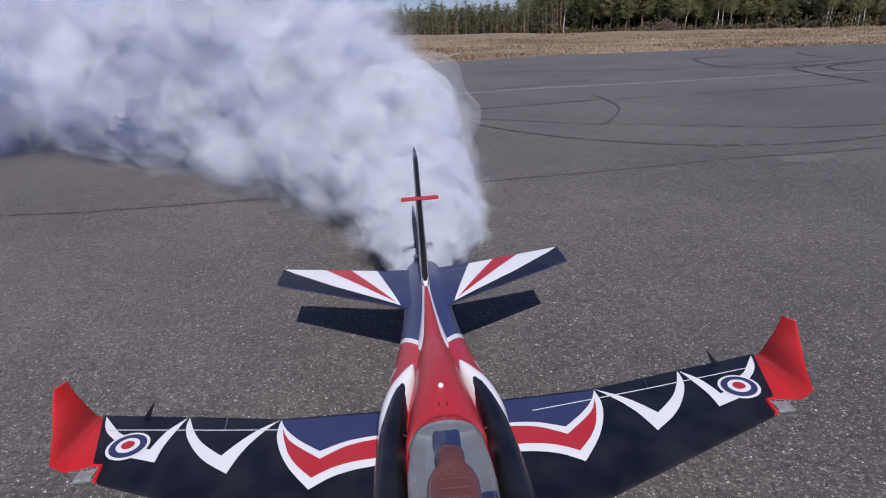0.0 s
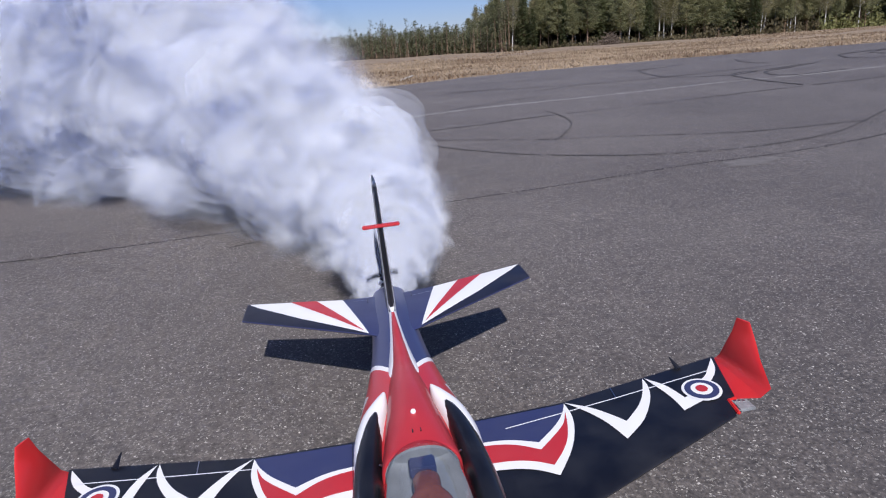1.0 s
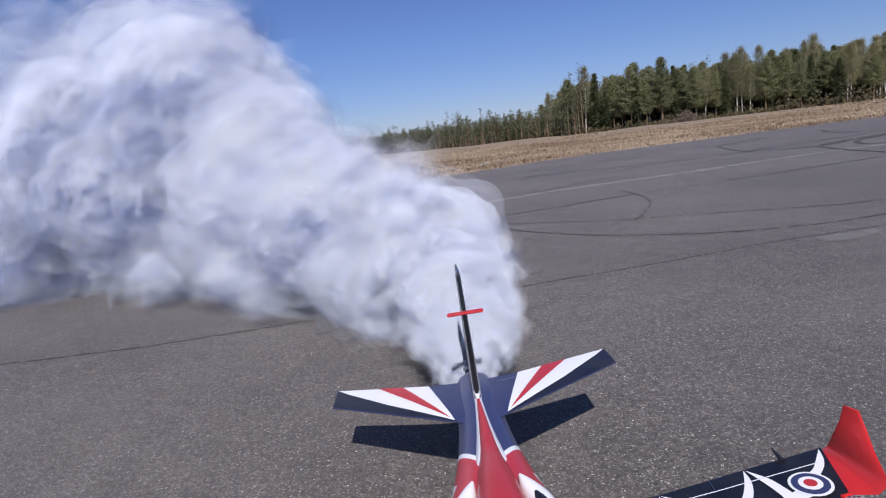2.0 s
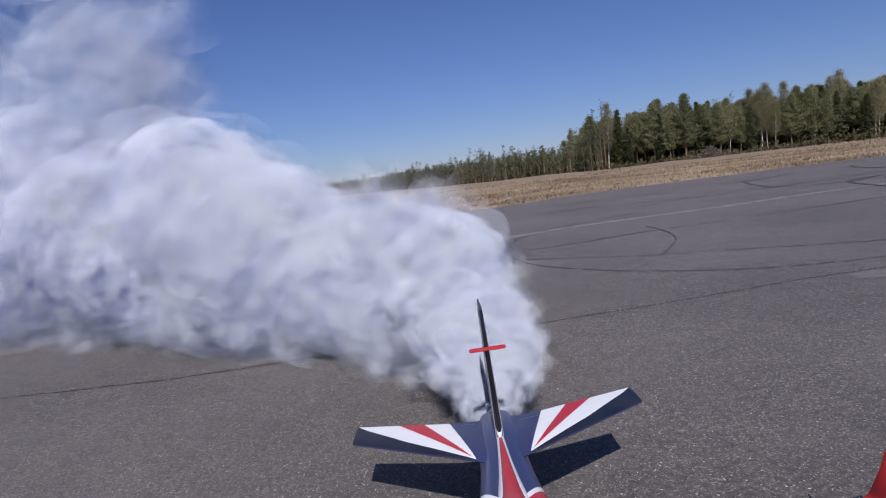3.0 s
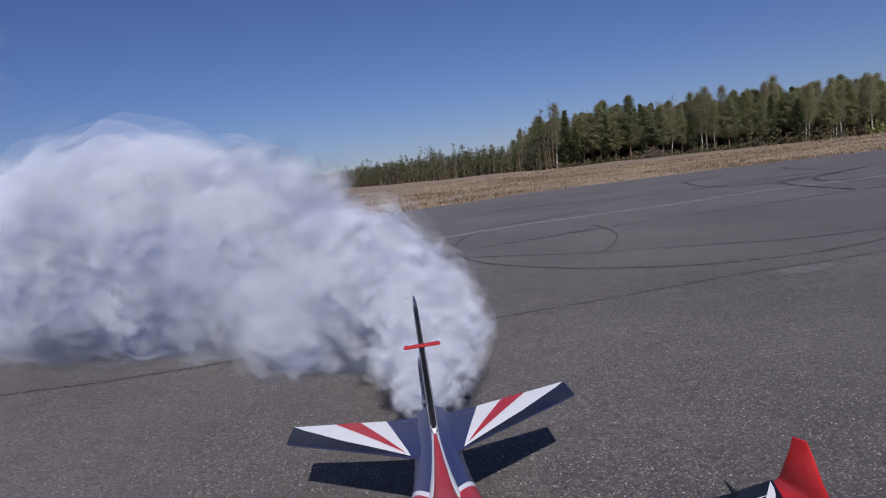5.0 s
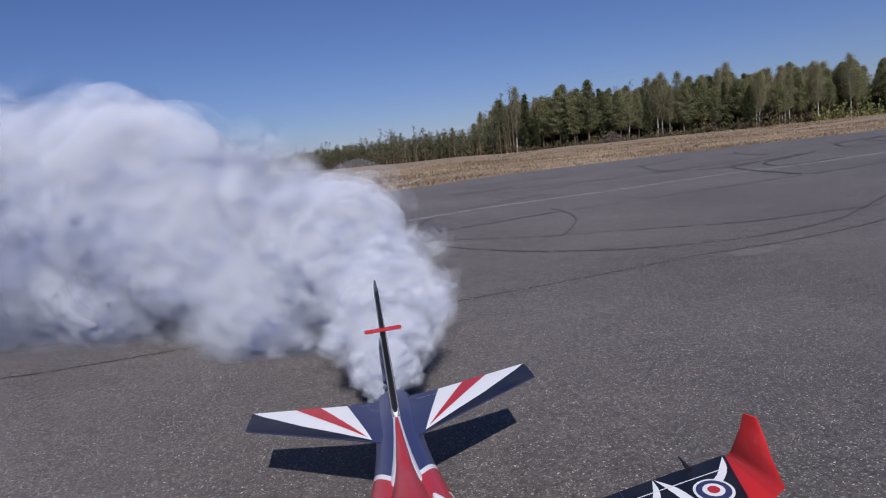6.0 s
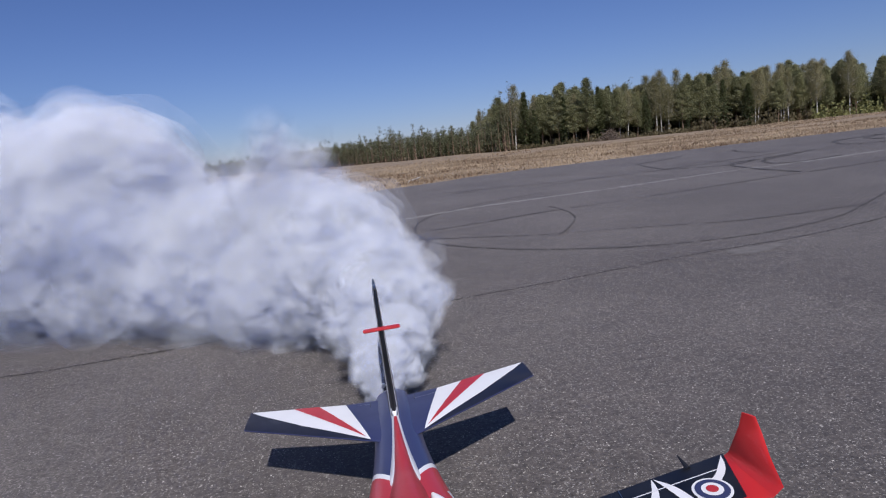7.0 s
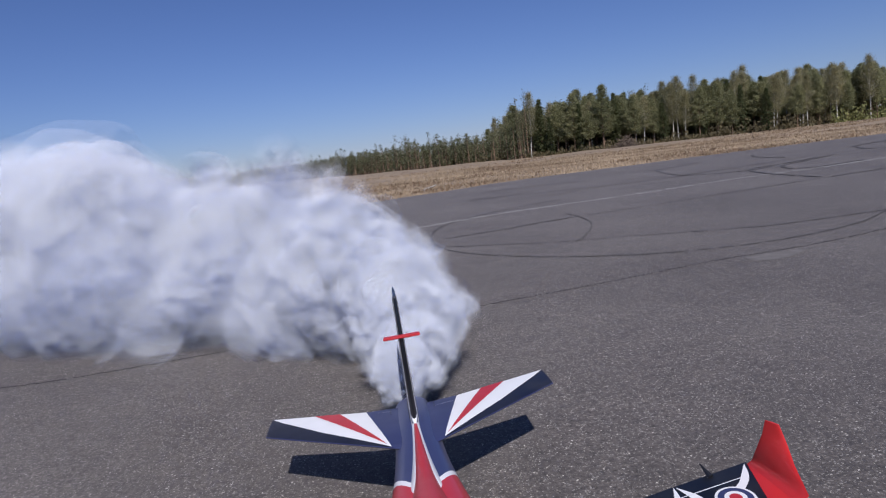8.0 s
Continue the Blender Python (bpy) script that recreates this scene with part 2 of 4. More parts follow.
def smooth_rows(rows, steps):
    """Rows of numbers, filled in smoothly between."""
    rows = np.array(rows, float)
    out = []
    for i in range(len(rows) - 1):
        p0, p1, p2, p3 = rows[max(i - 1, 0)], rows[i], rows[i + 1], rows[min(i + 2, len(rows) - 1)]
        for k in range(steps):
            t = k / steps
            out.append(0.5 * (2 * p1 + (p2 - p0) * t + (2 * p0 - 5 * p1 + 4 * p2 - p3) * t * t + (3 * p1 - p0 - 3 * p2 + p3) * t ** 3))
    out.append(rows[-1])
    return out


def box(bm, c, size, turn=None, mat=0, bevel=0.0):
    m = Matrix.Translation(c) @ (turn or Matrix()) @ Matrix.Diagonal((*size, 1))
    made = bmesh.ops.create_cube(bm, size=1, matrix=m)["verts"]
    for f in {f for v in made for f in v.link_faces}:
        f.material_index = mat
    if bevel:
        es = list({e for v in made for e in v.link_edges})
        bmesh.ops.bevel(bm, geom=es, offset=bevel, segments=2, affect="EDGES")
    return bm


def rod(bm, a, b, r0, r1=None, n=10, mat=0):
    a, b = Vector(a), Vector(b)
    r1 = r0 if r1 is None else r1
    q = (b - a).to_track_quat("Z", "Y").to_matrix()
    rings = [[p + q @ Vector((r * math.cos(2 * math.pi * i / n), r * math.sin(2 * math.pi * i / n), 0)) for i in range(n)] for p, r in ((a, r0), (b, r1))]
    return loft(rings, bm=bm, mat=mat)


def curve_points(pts, steps=5):
    return [tuple(p) for p in smooth_rows(pts, steps)]


def sheet(outline, height, lift, cut=0.03, bm=None):
    """A thin film in an outline of (x, y), laid on the surface height(x, y)."""
    bm = bm or bmesh.new()
    vs = [bm.verts.new((x, y, 0)) for x, y in outline]
    f = bm.faces.new(vs)
    bm.normal_update()
    faces = bmesh.ops.triangulate(bm, faces=[f])["faces"]
    for _ in range(3):
        long = [e for e in bm.edges if e.calc_length() > cut]
        if not long:
            break
        bmesh.ops.subdivide_edges(bm, edges=long, cuts=1)
        bmesh.ops.triangulate(bm, faces=bm.faces[:])
    for v in bm.verts:
        v.co.z = height(v.co.x, v.co.y) + lift
    bm.normal_update()
    for f in bm.faces:
        if f.normal.z < 0:
            f.normal_flip()
    return bm


# ---- ground, apron and marks ----
EDGE = [(-160, -60), (-60, -8), (-25, 10), (-8, 20.5), (1.5, 25.9), (6, 28.8), (10, 30.0), (18, 31.8), (26, 32.6), (33, 33.0), (90, 40), (300, 66)]


def edge_y(x):
    return float(np.interp(x, [p[0] for p in EDGE], [p[1] for p in EDGE]))


def ground():
    bm = bmesh.new()
    rs = [0, 5, 15, 30, 45, 60, 80, 100, 130, 170, 230, 320, 500, 900, 2000, 4000]
    n = 72
    rings = []
    for r in rs[1:]:
        ring = []
        for i in range(n):
            a = 2 * math.pi * i / n
            x, y = r * math.sin(a), r * math.cos(a)
            far = y - edge_y(x)
            up = 0.35 * noise.noise((x * 0.06, y * 0.06, 2.0)) * min(1, max(0, (far - 15) / 15)) if r < 400 else 0
            ring.append(bm.verts.new((x, y, up - 0.012)))
        rings.append(ring)
    c = bm.verts.new((0, 0, -0.012))
    for i in range(n):
        bm.faces.new((c, rings[0][i], rings[0][(i + 1) % n]))
        for a, b in zip(rings, rings[1:]):
            bm.faces.new((a[i], b[i], b[(i + 1) % n], a[(i + 1) % n]))
    bmesh.ops.recalc_face_normals(bm, faces=bm.faces)
    ob = part("ground", bm, M_GRASS)
    tagged(ob, "flat ground with dry yellow grass beside the apron", "ground", kind="structure")
    # the apron, a slab with a ragged edge
    line = []
    xs = np.arange(-160, 300, 1.2)
    rng = random.Random(4)
    for x in xs:
        line.append((float(x), edge_y(float(x)) + 0.5 * noise.noise((float(x) * 0.4, 0, 0)) + rng.uniform(-0.12, 0.12)))
    line += [(300, -200), (-160, -200)]
    bm = bmesh.new()
    top = [bm.verts.new((x, y, 0.0)) for x, y in line]
    low = [bm.verts.new((x, y, -0.05)) for x, y in line]
    f = bm.faces.new(top)
    for i in range(len(top)):
        j = (i + 1) % len(top)
        bm.faces.new((top[i], low[i], low[j], top[j]))
    bm.normal_update()
    bmesh.ops.triangulate(bm, faces=[f])
    bmesh.ops.recalc_face_normals(bm, faces=bm.faces)
    ob = part("road", bm, M_ASPHALT, smooth=False)
    tagged(ob, "wide worn grey asphalt apron with pale stones", "asphalt", kind="structure")


def strip(name, pts, width, mat, label, wobble=0.0, seed=1, lift=0.004, gaps=0.0, category="mark"):
    """A narrow band laid on the asphalt along a line."""
    rng = random.Random(seed)
    bm = bmesh.new()
    prev = None
    for i, (x, y) in enumerate(pts):
        a, b = pts[max(i - 1, 0)], pts[min(i + 1, len(pts) - 1)]
        d = Vector((b[0] - a[0], b[1] - a[1], 0)).normalized()
        s = Vector((-d.y, d.x, 0))
        w = width * (1 + rng.uniform(-0.45, 0.45) * (wobble > 0))
        c = Vector((x, y, lift)) + s * rng.uniform(-wobble, wobble)
        pair = (bm.verts.new(c - s * w / 2), bm.verts.new(c + s * w / 2))
        if prev and rng.random() >= gaps:
            bm.faces.new((prev[0], pair[0], pair[1], prev[1]))
        prev = pair
    bmesh.ops.recalc_face_normals(bm, faces=bm.faces)
    for f in bm.faces:
        if f.normal.z < 0:
            f.normal_flip()
    ob = part(name, bm, mat, smooth=False)
    return tagged(ob, label, category, kind="structure")


def marks():
    crack = smooth_rows([(-9, 3.7), (-3.5, 3.6), (-2.53, 3.64), (-1.56, 3.77), (-0.86, 3.86), (0.6, 4.09), (1.47, 4.24), (2.4, 4.42), (3.6, 4.7), (4.42, 4.8), (5.2, 4.9), (6.26, 5.2), (9, 6.1), (20, 9.2)], 60)
    strip("ground_crack", [tuple(p) for p in crack], 0.024, M_CRACK, "long thin dark crack across the asphalt", 0.016, 3, gaps=0.16, category="crack")
    line = smooth_rows([(-6, 9.0), (1.2, 12.45), (3.25, 13.3), (6.4, 13.85), (10.2, 14.8), (13, 15.1), (15.3, 15.6), (24, 17.6), (40, 21)], 40)
    strip("ground_line", [tuple(p) for p in line], 0.27, M_FADED, "worn pale painted line on the asphalt", 0.03, 5, gaps=0.06)
    bm = sheet([(4.03, 4.66), (3.99, 4.42), (4.2, 4.35), (4.42, 4.4), (4.6, 4.52), (4.78, 4.6), (4.72, 4.72), (4.45, 4.7), (4.25, 4.72)], lambda x, y: 0.0, 0.005)
    tagged(part("ground_patch", bm, M_PATCH, smooth=False), "small pale repair patch in the asphalt", "patch", kind="structure")
    skid = "curved dark tyre mark on the asphalt"
    sw = [
        (smooth_rows([(5.2, 15.2), (3.06, 13.9), (1.86, 12.7), (1.27, 11.6), (0.98, 10.2), (0.97, 8.8), (1.25, 7.7), (2.0, 6.6), (2.7, 6.0), (3.4, 5.6), (4.37, 5.39), (5.2, 5.44), (6.19, 5.72), (7.2, 6.31), (10, 8.4)], 14), 0.045),
        (smooth_rows([(0.6, 9.0), (1.17, 8.56), (2.03, 8.0), (2.84, 7.51), (3.67, 7.25), (5.15, 6.66), (5.94, 6.5), (8, 6.6)], 14), 0.03),
        (smooth_rows([(1.2, 9.7), (2.5, 10.05), (3.56, 10.45), (6.04, 10.96), (8.98, 11.7), (12.66, 12.5), (20, 14.4)], 14), 0.045),
        (smooth_rows([(4.12, 11.48), (4.12, 10.68), (4.03, 9.8), (3.8, 8.92), (3.27, 7.83), (2.97, 7.37)], 14), 0.03),
        (smooth_rows([(15.2, 25.6), (13.25, 24.2), (12.2, 23.6), (11.7, 22.7), (11.0, 20.4), (10.73, 18.3), (12.07, 17.2), (13.5, 17.9)], 14), 0.11),
        (smooth_rows([(16.5, 19.6), (14.31, 18.4), (12.87, 17.9), (12.07, 16.9), (11.6, 15.6), (11.3, 14.3), (11.0, 12.4)], 14), 0.11),
        (smooth_rows([(17.5, 20.0), (14.9, 18.3), (13.95, 17.8), (13.25, 17.0), (12.8, 15.9), (13.4, 15.4), (15.2, 15.9)], 14), 0.12),
        (smooth_rows([(18.3, 26.4), (17.6, 25.2), (17.0, 23.9), (16.6, 21.6)], 14), 0.12),
        (smooth_rows([(25.5, 25.6), (21.9, 24.0), (20.7, 22.7), (19.7, 21.0), (20.2, 20.0), (23, 21.2)], 14), 0.14),
        (smooth_rows([(27, 26.0), (23.6, 24.2), (22.6, 22.9), (22.4, 21.6), (24.5, 21.6)], 14), 0.14),
        (smooth_rows([(3, 19.4), (6, 18.6), (9, 18.1), (12, 19.0), (17, 20.6)], 14), 0.08),
        (smooth_rows([(4.2, 22.4), (6.5, 22.8), (8.4, 22.0)], 14), 0.1),
    ]
    for i, (pts, w) in enumerate(sw):
        strip("ground_skid", [tuple(p) for p in pts], w, M_FAINT if i in (1, 2, 3, 10, 11) else M_SKID, skid, w * 0.14, 20 + i, lift=0.006 + 0.0012 * i, gaps=0.05)
    for i, (x0, y0, x1, y1) in enumerate(((-6.5, 3.1, -4.6, 3.25), (-1.2, 3.3, -0.3, 3.35), (5.5, 17, 8.2, 18.2), (3, 18.5, 5.4, 19.5))):
        pts = [tuple(p) for p in smooth_rows([(x0, y0), ((x0 + x1) / 2, (y0 + y1) / 2 + 0.15), (x1, y1)], 20)]
        strip("ground_crack", pts, 0.012 if y0 < 10 else 0.05, M_CRACK, "short hairline crack in the asphalt", 0.01, 60 + i, category="crack")


ground()
marks()

# ---- the model jet ----
jet = new("model_jet")
tagged(jet, "red, white, navy and black model jet standing on asphalt", "model aircraft")
jet.matrix_world = pose(0, 0, 0.3, 0, -2.09, 0)


def wing_top(x, y):
    """Upper surface of the wing."""
    x = abs(x)
    te, le = wing_te(x), wing_le(x)
    c = te - le
    u = min(1.0, max(0.0, (y - le) / c))
    prof = 5 * 0.10 * (0.2969 * math.sqrt(u) - 0.126 * u - 0.3516 * u ** 2 + 0.2843 * u ** 3 - 0.1036 * u ** 4)
    return -0.026 + 0.0617 * x + (prof * c) * 0.4


def wing_te(x):
    return float(np.interp(x, (0.12, 0.2, 0.5, 0.8, 1.075), (-0.062, -0.07, -0.087, -0.053, -0.024)))


def wing_le(x):
    return -0.712 + 0.382 * x


def wing_low(x, y):
    u = min(1.0, max(0.0, (y - wing_le(abs(x))) / (wing_te(abs(x)) - wing_le(abs(x)))))
    return -0.026 + 0.0617 * abs(x) - 0.14 * (wing_te(abs(x)) - wing_le(abs(x))) * 0.42 * 4 * (u ** 0.6) * (1 - u) * 0.8 - 0.001


def wing_panel(side):
    xs = np.linspace(0.0, 1.0, 26)
    us = [(1 - math.cos(math.pi * k / 18)) / 2 for k in range(19)]
    rings = []
    for x in xs:
        row = []
        for u in us:
            xx = 0.13 + x * (float(np.interp(u, (0, 0.2, 1), (0.948, 0.992, 1.068))) - 0.13)
            row.append((xx, wing_le(xx) + u * (wing_te(xx) - wing_le(xx))))
        rings.append([(side * a, y, wing_top(a, y)) for a, y in row[::-1]] + [(side * a, y, wing_low(a, y) - 0.002) for a, y in row[1:-1]])
    return loft(rings)


BLUE_IN = [(0.135, -0.073), (0.19, -0.079), (0.34, -0.089), (0.5, -0.097)]
BIG_TOP = curve_points([(0.5, -0.097), (0.475, -0.15), (0.43, -0.205), (0.362, -0.263)])
BIG_ROOT = curve_points([(0.362, -0.263), (0.3, -0.228), (0.25, -0.211), (0.197, -0.202)])
BIG_OUT = curve_points([(0.5, -0.097), (0.5, -0.17), (0.479, -0.25), (0.437, -0.335), (0.374, -0.42)])
BIG_LOW = curve_points([(0.374, -0.42), (0.32, -0.378), (0.26, -0.353), (0.197, -0.34)])
RED_TOP = curve_points([(0.487, -0.145), (0.462, -0.2), (0.42, -0.245), (0.358, -0.299)])
RED_ROOT = curve_points([(0.358, -0.299), (0.3, -0.255), (0.25, -0.233), (0.197, -0.221)])
RED_OUT = curve_points([(0.487, -0.145), (0.474, -0.2), (0.45, -0.27), (0.417, -0.325), (0.372, -0.376)])
RED_LOW = curve_points([(0.372, -0.376), (0.32, -0.34), (0.26, -0.318), (0.197, -0.308)])
SECOND = (curve_points([(0.503, -0.095), (0.56, -0.145), (0.6, -0.195), (0.641, -0.262)]) + curve_points([(0.641, -0.262), (0.71, -0.2), (0.755, -0.135), (0.79, -0.06)])[1:]
          + curve_points([(0.79, -0.06), (0.783, -0.12), (0.753, -0.19), (0.69, -0.275), (0.607, -0.34)])[1:] + curve_points([(0.607, -0.34), (0.585, -0.25), (0.55, -0.17), (0.503, -0.095)])[1:-1])
HOOK = (curve_points([(0.795, -0.062), (0.83, -0.12), (0.845, -0.165), (0.855, -0.218)]) + [(0.9, -0.2), (0.9, -0.25)] + [(0.82, -0.277)]
        + curve_points([(0.82, -0.277), (0.82, -0.21), (0.81, -0.14), (0.795, -0.062)])[1:-1])
SPIKE = curve_points([(1.055, -0.034), (1.035, -0.09), (1.01, -0.13), (0.975, -0.165)]) + curve_points([(0.945, -0.15), (0.98, -0.125), (1.01, -0.09), (1.055, -0.034)])[:-1]


def disc(cx, cy, r, n=40):
    return [(cx + r * math.cos(2 * math.pi * i / n), cy + r * 1.08 * math.sin(2 * math.pi * i / n)) for i in range(n)]


def film(name, outline, side, mat, parent, lift, label=""):
    pts = [(side * x, y - 0.03 * max(0.0, -y - 0.1)) for x, y in outline]
    return part(name, sheet(pts, wing_top, lift), mat, parent, label)


def winglet(side):
    """A tip plate that curves up out of the wing."""
    corners = np.array([(1.064, -0.031, 0.034, 0.988, -0.274, 0.036, 0.02), (1.07, -0.038, 0.044, 1.045, -0.318, 0.054, 0.02), (1.076, -0.048, 0.058, 1.08, -0.316, 0.078, 0.018),
                        (1.082, -0.07, 0.11, 1.1, -0.232, 0.125, 0.015), (1.092, -0.09, 0.165, 1.118, -0.172, 0.172, 0.012), (1.102, -0.096, 0.214, 1.116, -0.146, 0.216, 0.008)])
    rows = [corners[i] + (corners[i + 1] - corners[i]) * k / 3 for i in range(5) for k in range(3)] + [corners[5]]
    rings = []
    for tx, ty, tz, lx, ly, lz, th in rows:
        a, b = Vector((side * tx, ty, tz)), Vector((side * lx, ly, lz))
        out = Vector((side * 0.8, 0.1, 0.45 if tz < 0.08 else 0.1)).normalized()
        ring = []
        for k in range(20):
            w = 2 * math.pi * k / 20
            s = (1 - math.cos(w)) / 2
            ring.append(a.lerp(b, s) + out * (th / 2) * math.sin(w) * (0.35 + 0.65 * s))
        rings.append(ring)
    bm = loft(rings)
    return bm


def build_wing(side):
    wing = part("wing", wing_panel(side), M_BLACK, jet, "black wing with white, red and blue zigzag film")
    z = 0.0012
    film("blue_panel", BLUE_IN + BIG_TOP[1:] + BIG_ROOT[1:] + [(0.135, -0.196)], side, M_NAVY, wing, z)
    big = BIG_OUT + BIG_LOW[1:] + [(0.14, -0.335), (0.14, -0.197)] + BIG_ROOT[::-1] + BIG_TOP[::-1][1:-1]
    film("white_border", big, side, M_WHITE, wing, 2 * z)
    film("red_chevron", RED_OUT + RED_LOW[1:] + [(0.14, -0.303), (0.14, -0.216)] + RED_ROOT[::-1] + RED_TOP[::-1][1:-1], side, M_RED, wing, 3 * z)
    film("white_chevron", SECOND, side, M_WHITE, wing, 2 * z)
    film("white_hook", HOOK, side, M_WHITE, wing, 2 * z)
    film("white_spike", SPIKE, side, M_WHITE, wing, 1.5 * z)
    for i, (r, m) in enumerate(((0.059, M_WHITE), (0.0505, M_NAVY), (0.032, M_WHITE), (0.018, M_RED))):
        film("roundel_ring", disc(0.923, -0.198, r), side, m, wing, (3 + i) * z)
    # white strip paints the sun's glint along the hinge gap, unlike left and right
    if side > 0:
        film("hinge_line", [(0.284, -0.1635), (0.284, -0.168), (0.66, -0.1438), (1.0, -0.1145), (1.0, -0.1105), (0.66, -0.1395)], side, M_WHITE, wing, 6 * z)
    else:
        film("hinge_line", [(0.48, -0.155), (0.48, -0.159), (0.66, -0.1475), (1.02, -0.1205), (1.02, -0.1165), (0.66, -0.1435)], side, M_WHITE, wing, 6 * z)
    film("root_seam", [(0.1965, -0.08), (0.199, -0.08), (0.199, -0.55), (0.1965, -0.55)], side, M_BLACK, wing, 4.5 * z)
    film("flap_gap", [(0.66, -0.143), (0.663, -0.143), (0.671, -0.074), (0.668, -0.074)], side, M_STEEL, wing, 4 * z)
    bm = bmesh.new()
    rod(bm, (side * 0.925, -0.052, 0.03), (side * 0.913, -0.008, 0.058), 0.011, 0.002, n=6)
    part("control_horn", bm, M_BLACK, wing)
    wl = part("winglet", winglet(side), M_SIGNAL, jet, "bright red upswept winglet")
    bm = bmesh.new()
    box(bm, (side * 0.992, -0.312, 0.036), (0.056, 0.058, 0.012), bevel=0.005)
    part("light_cover", bm, M_COVER, wl, "clear cover of the wing-tip light")
    bm = bmesh.new()
    for k in range(3):
        rod(bm, (side * (0.978 + 0.012 * k), -0.293 - 0.003 * k, 0.042), (side * (0.978 + 0.012 * k), -0.293 - 0.003 * k, 0.0445), 0.004)
    part("tip_lamp", bm, M_STEEL, wl)
    bm = bmesh.new()
    box(bm, (side * 0.962, -0.312, 0.038), (0.011, 0.078, 0.01), Matrix.Rotation(-side * 0.16, 4, 'Z'), bevel=0.003)
    box(bm, (side * 0.978, -0.28, 0.0395), (0.03, 0.011, 0.01), Matrix.Rotation(side * 0.25, 4, 'Z'), bevel=0.003)
    part("red_edge", bm, M_SIGNAL, wl)


build_wing(1)
build_wing(-1)

# body: y, half width, bottom, top
BODY = smooth_rows([(-1.25, 0.02, -0.03, 0.02), (-1.1, 0.075, -0.085, 0.075), (-0.9, 0.12, -0.115, 0.085), (-0.65, 0.15, -0.125, 0.09), (-0.4, 0.17, -0.125, 0.11), (-0.2, 0.178, -0.12, 0.115),
                    (-0.05, 0.172, -0.115, 0.11), (0.1, 0.147, -0.10, 0.105), (0.25, 0.124, -0.085, 0.105), (0.45, 0.104, -0.06, 0.11), (0.7, 0.092, -0.03, 0.115), (0.93, 0.078, -0.01, 0.11)], 5)


def build_body():
    part("fuselage", loft([oval(y, w, lo, hi, 40, 2.5) for y, w, lo, hi in BODY]), M_BODY, jet, "red fuselage with a navy tail and white band")
    # upper spine that carries the canopy
    rows = smooth_rows([(-0.442, 0.104, 0.0, 0.198), (-0.42, 0.108, 0.0, 0.2), (-0.3, 0.092, 0.0, 0.203), (-0.15, 0.076, 0.0, 0.19), (0.0, 0.062, 0.0, 0.168), (0.12, 0.045, 0.0, 0.15), (0.3, 0.031, 0.0, 0.14),
                        (0.45, 0.022, 0.0, 0.135), (0.6, 0.015, 0.0, 0.13)], 5)
    part("spine", loft([oval(y, w, lo, hi, 32, 2.2) for y, w, lo, hi in rows]), M_RED, jet, "red dorsal spine")
    rows = smooth_rows([(0.07, 0.05, 0.02, 0.10), (0.12, 0.058, 0.02, 0.132), (0.3, 0.041, 0.02, 0.129), (0.45, 0.03, 0.02, 0.127), (0.62, 0.021, 0.02, 0.128)], 5)
    part("spine_border", loft([oval(y, w, lo, hi, 28, 2.2) for y, w, lo, hi in rows]), M_WHITE, jet, "white border of the spine")
    for side in (-1, 1):
        rows = smooth_rows([(-1.0, 0.15, 0.042, -0.06, 0.085), (-0.8, 0.152, 0.047, -0.06, 0.118), (-0.6, 0.152, 0.046, -0.06, 0.13), (-0.4, 0.145, 0.043, -0.05, 0.137), (-0.25, 0.13, 0.036, -0.02, 0.14), (-0.16, 0.112, 0.022, 0.02, 0.137), (-0.1, 0.095, 0.006, 0.09, 0.128)], 5)
        part("air_intake", loft([oval(y, w, lo, hi, 24, 2.6, side * cx) for y, cx, w, lo, hi in rows]), M_BLACK, jet, "glossy black intake duct")
        rows = smooth_rows([(-0.62, 0.148, 0.045, -0.06, 0.1), (-0.4, 0.146, 0.04, -0.05, 0.12), (-0.27, 0.139, 0.045, -0.02, 0.134), (-0.16, 0.119, 0.041, 0.02, 0.137), (-0.09, 0.094, 0.024, 0.07, 0.138), (-0.05, 0.078, 0.007, 0.1, 0.136)], 5)
        part("intake_border", loft([oval(y, w, lo, hi, 24, 2.6, side * cx) for y, cx, w, lo, hi in rows]), M_WHITE, jet, "white border round the intake")
        bm = bmesh.new()
        rod(bm, (side * 0.104, -0.41, 0.132), (side * 0.11, -0.412, 0.136), 0.003)
        part("latch_screw", bm, M_STEEL, jet)
    bm = bmesh.new()
    bmesh.ops.create_uvsphere(bm, u_segments=14, v_segments=8, radius=0.008, matrix=Matrix.Translation((0.0, -0.3, 0.207)))
    part("beacon", bm, M_WHITE, jet, "small clear beacon lamp")
    for sx in (-0.011, 0.011):
        bm = bmesh.new()
        box(bm, (sx, -0.385, 0.2035), (0.003, 0.012, 0.004))
        part("vent_slot", bm, M_BLACK, jet)
    # tail pipe
    bm = bmesh.new()
    n = 28
    rings = []
    for y, r in ((0.9, 0.05), (0.97, 0.058), (0.97, 0.05), (0.8, 0.045)):
        rings.append([(r * math.cos(2 * math.pi * i / n), y, 0.045 + r * math.sin(2 * math.pi * i / n)) for i in range(n)])
    loft(rings, caps=False, bm=bm)
    part("tail_pipe", bm, M_STEEL, jet, "steel jet tail pipe")


build_body()


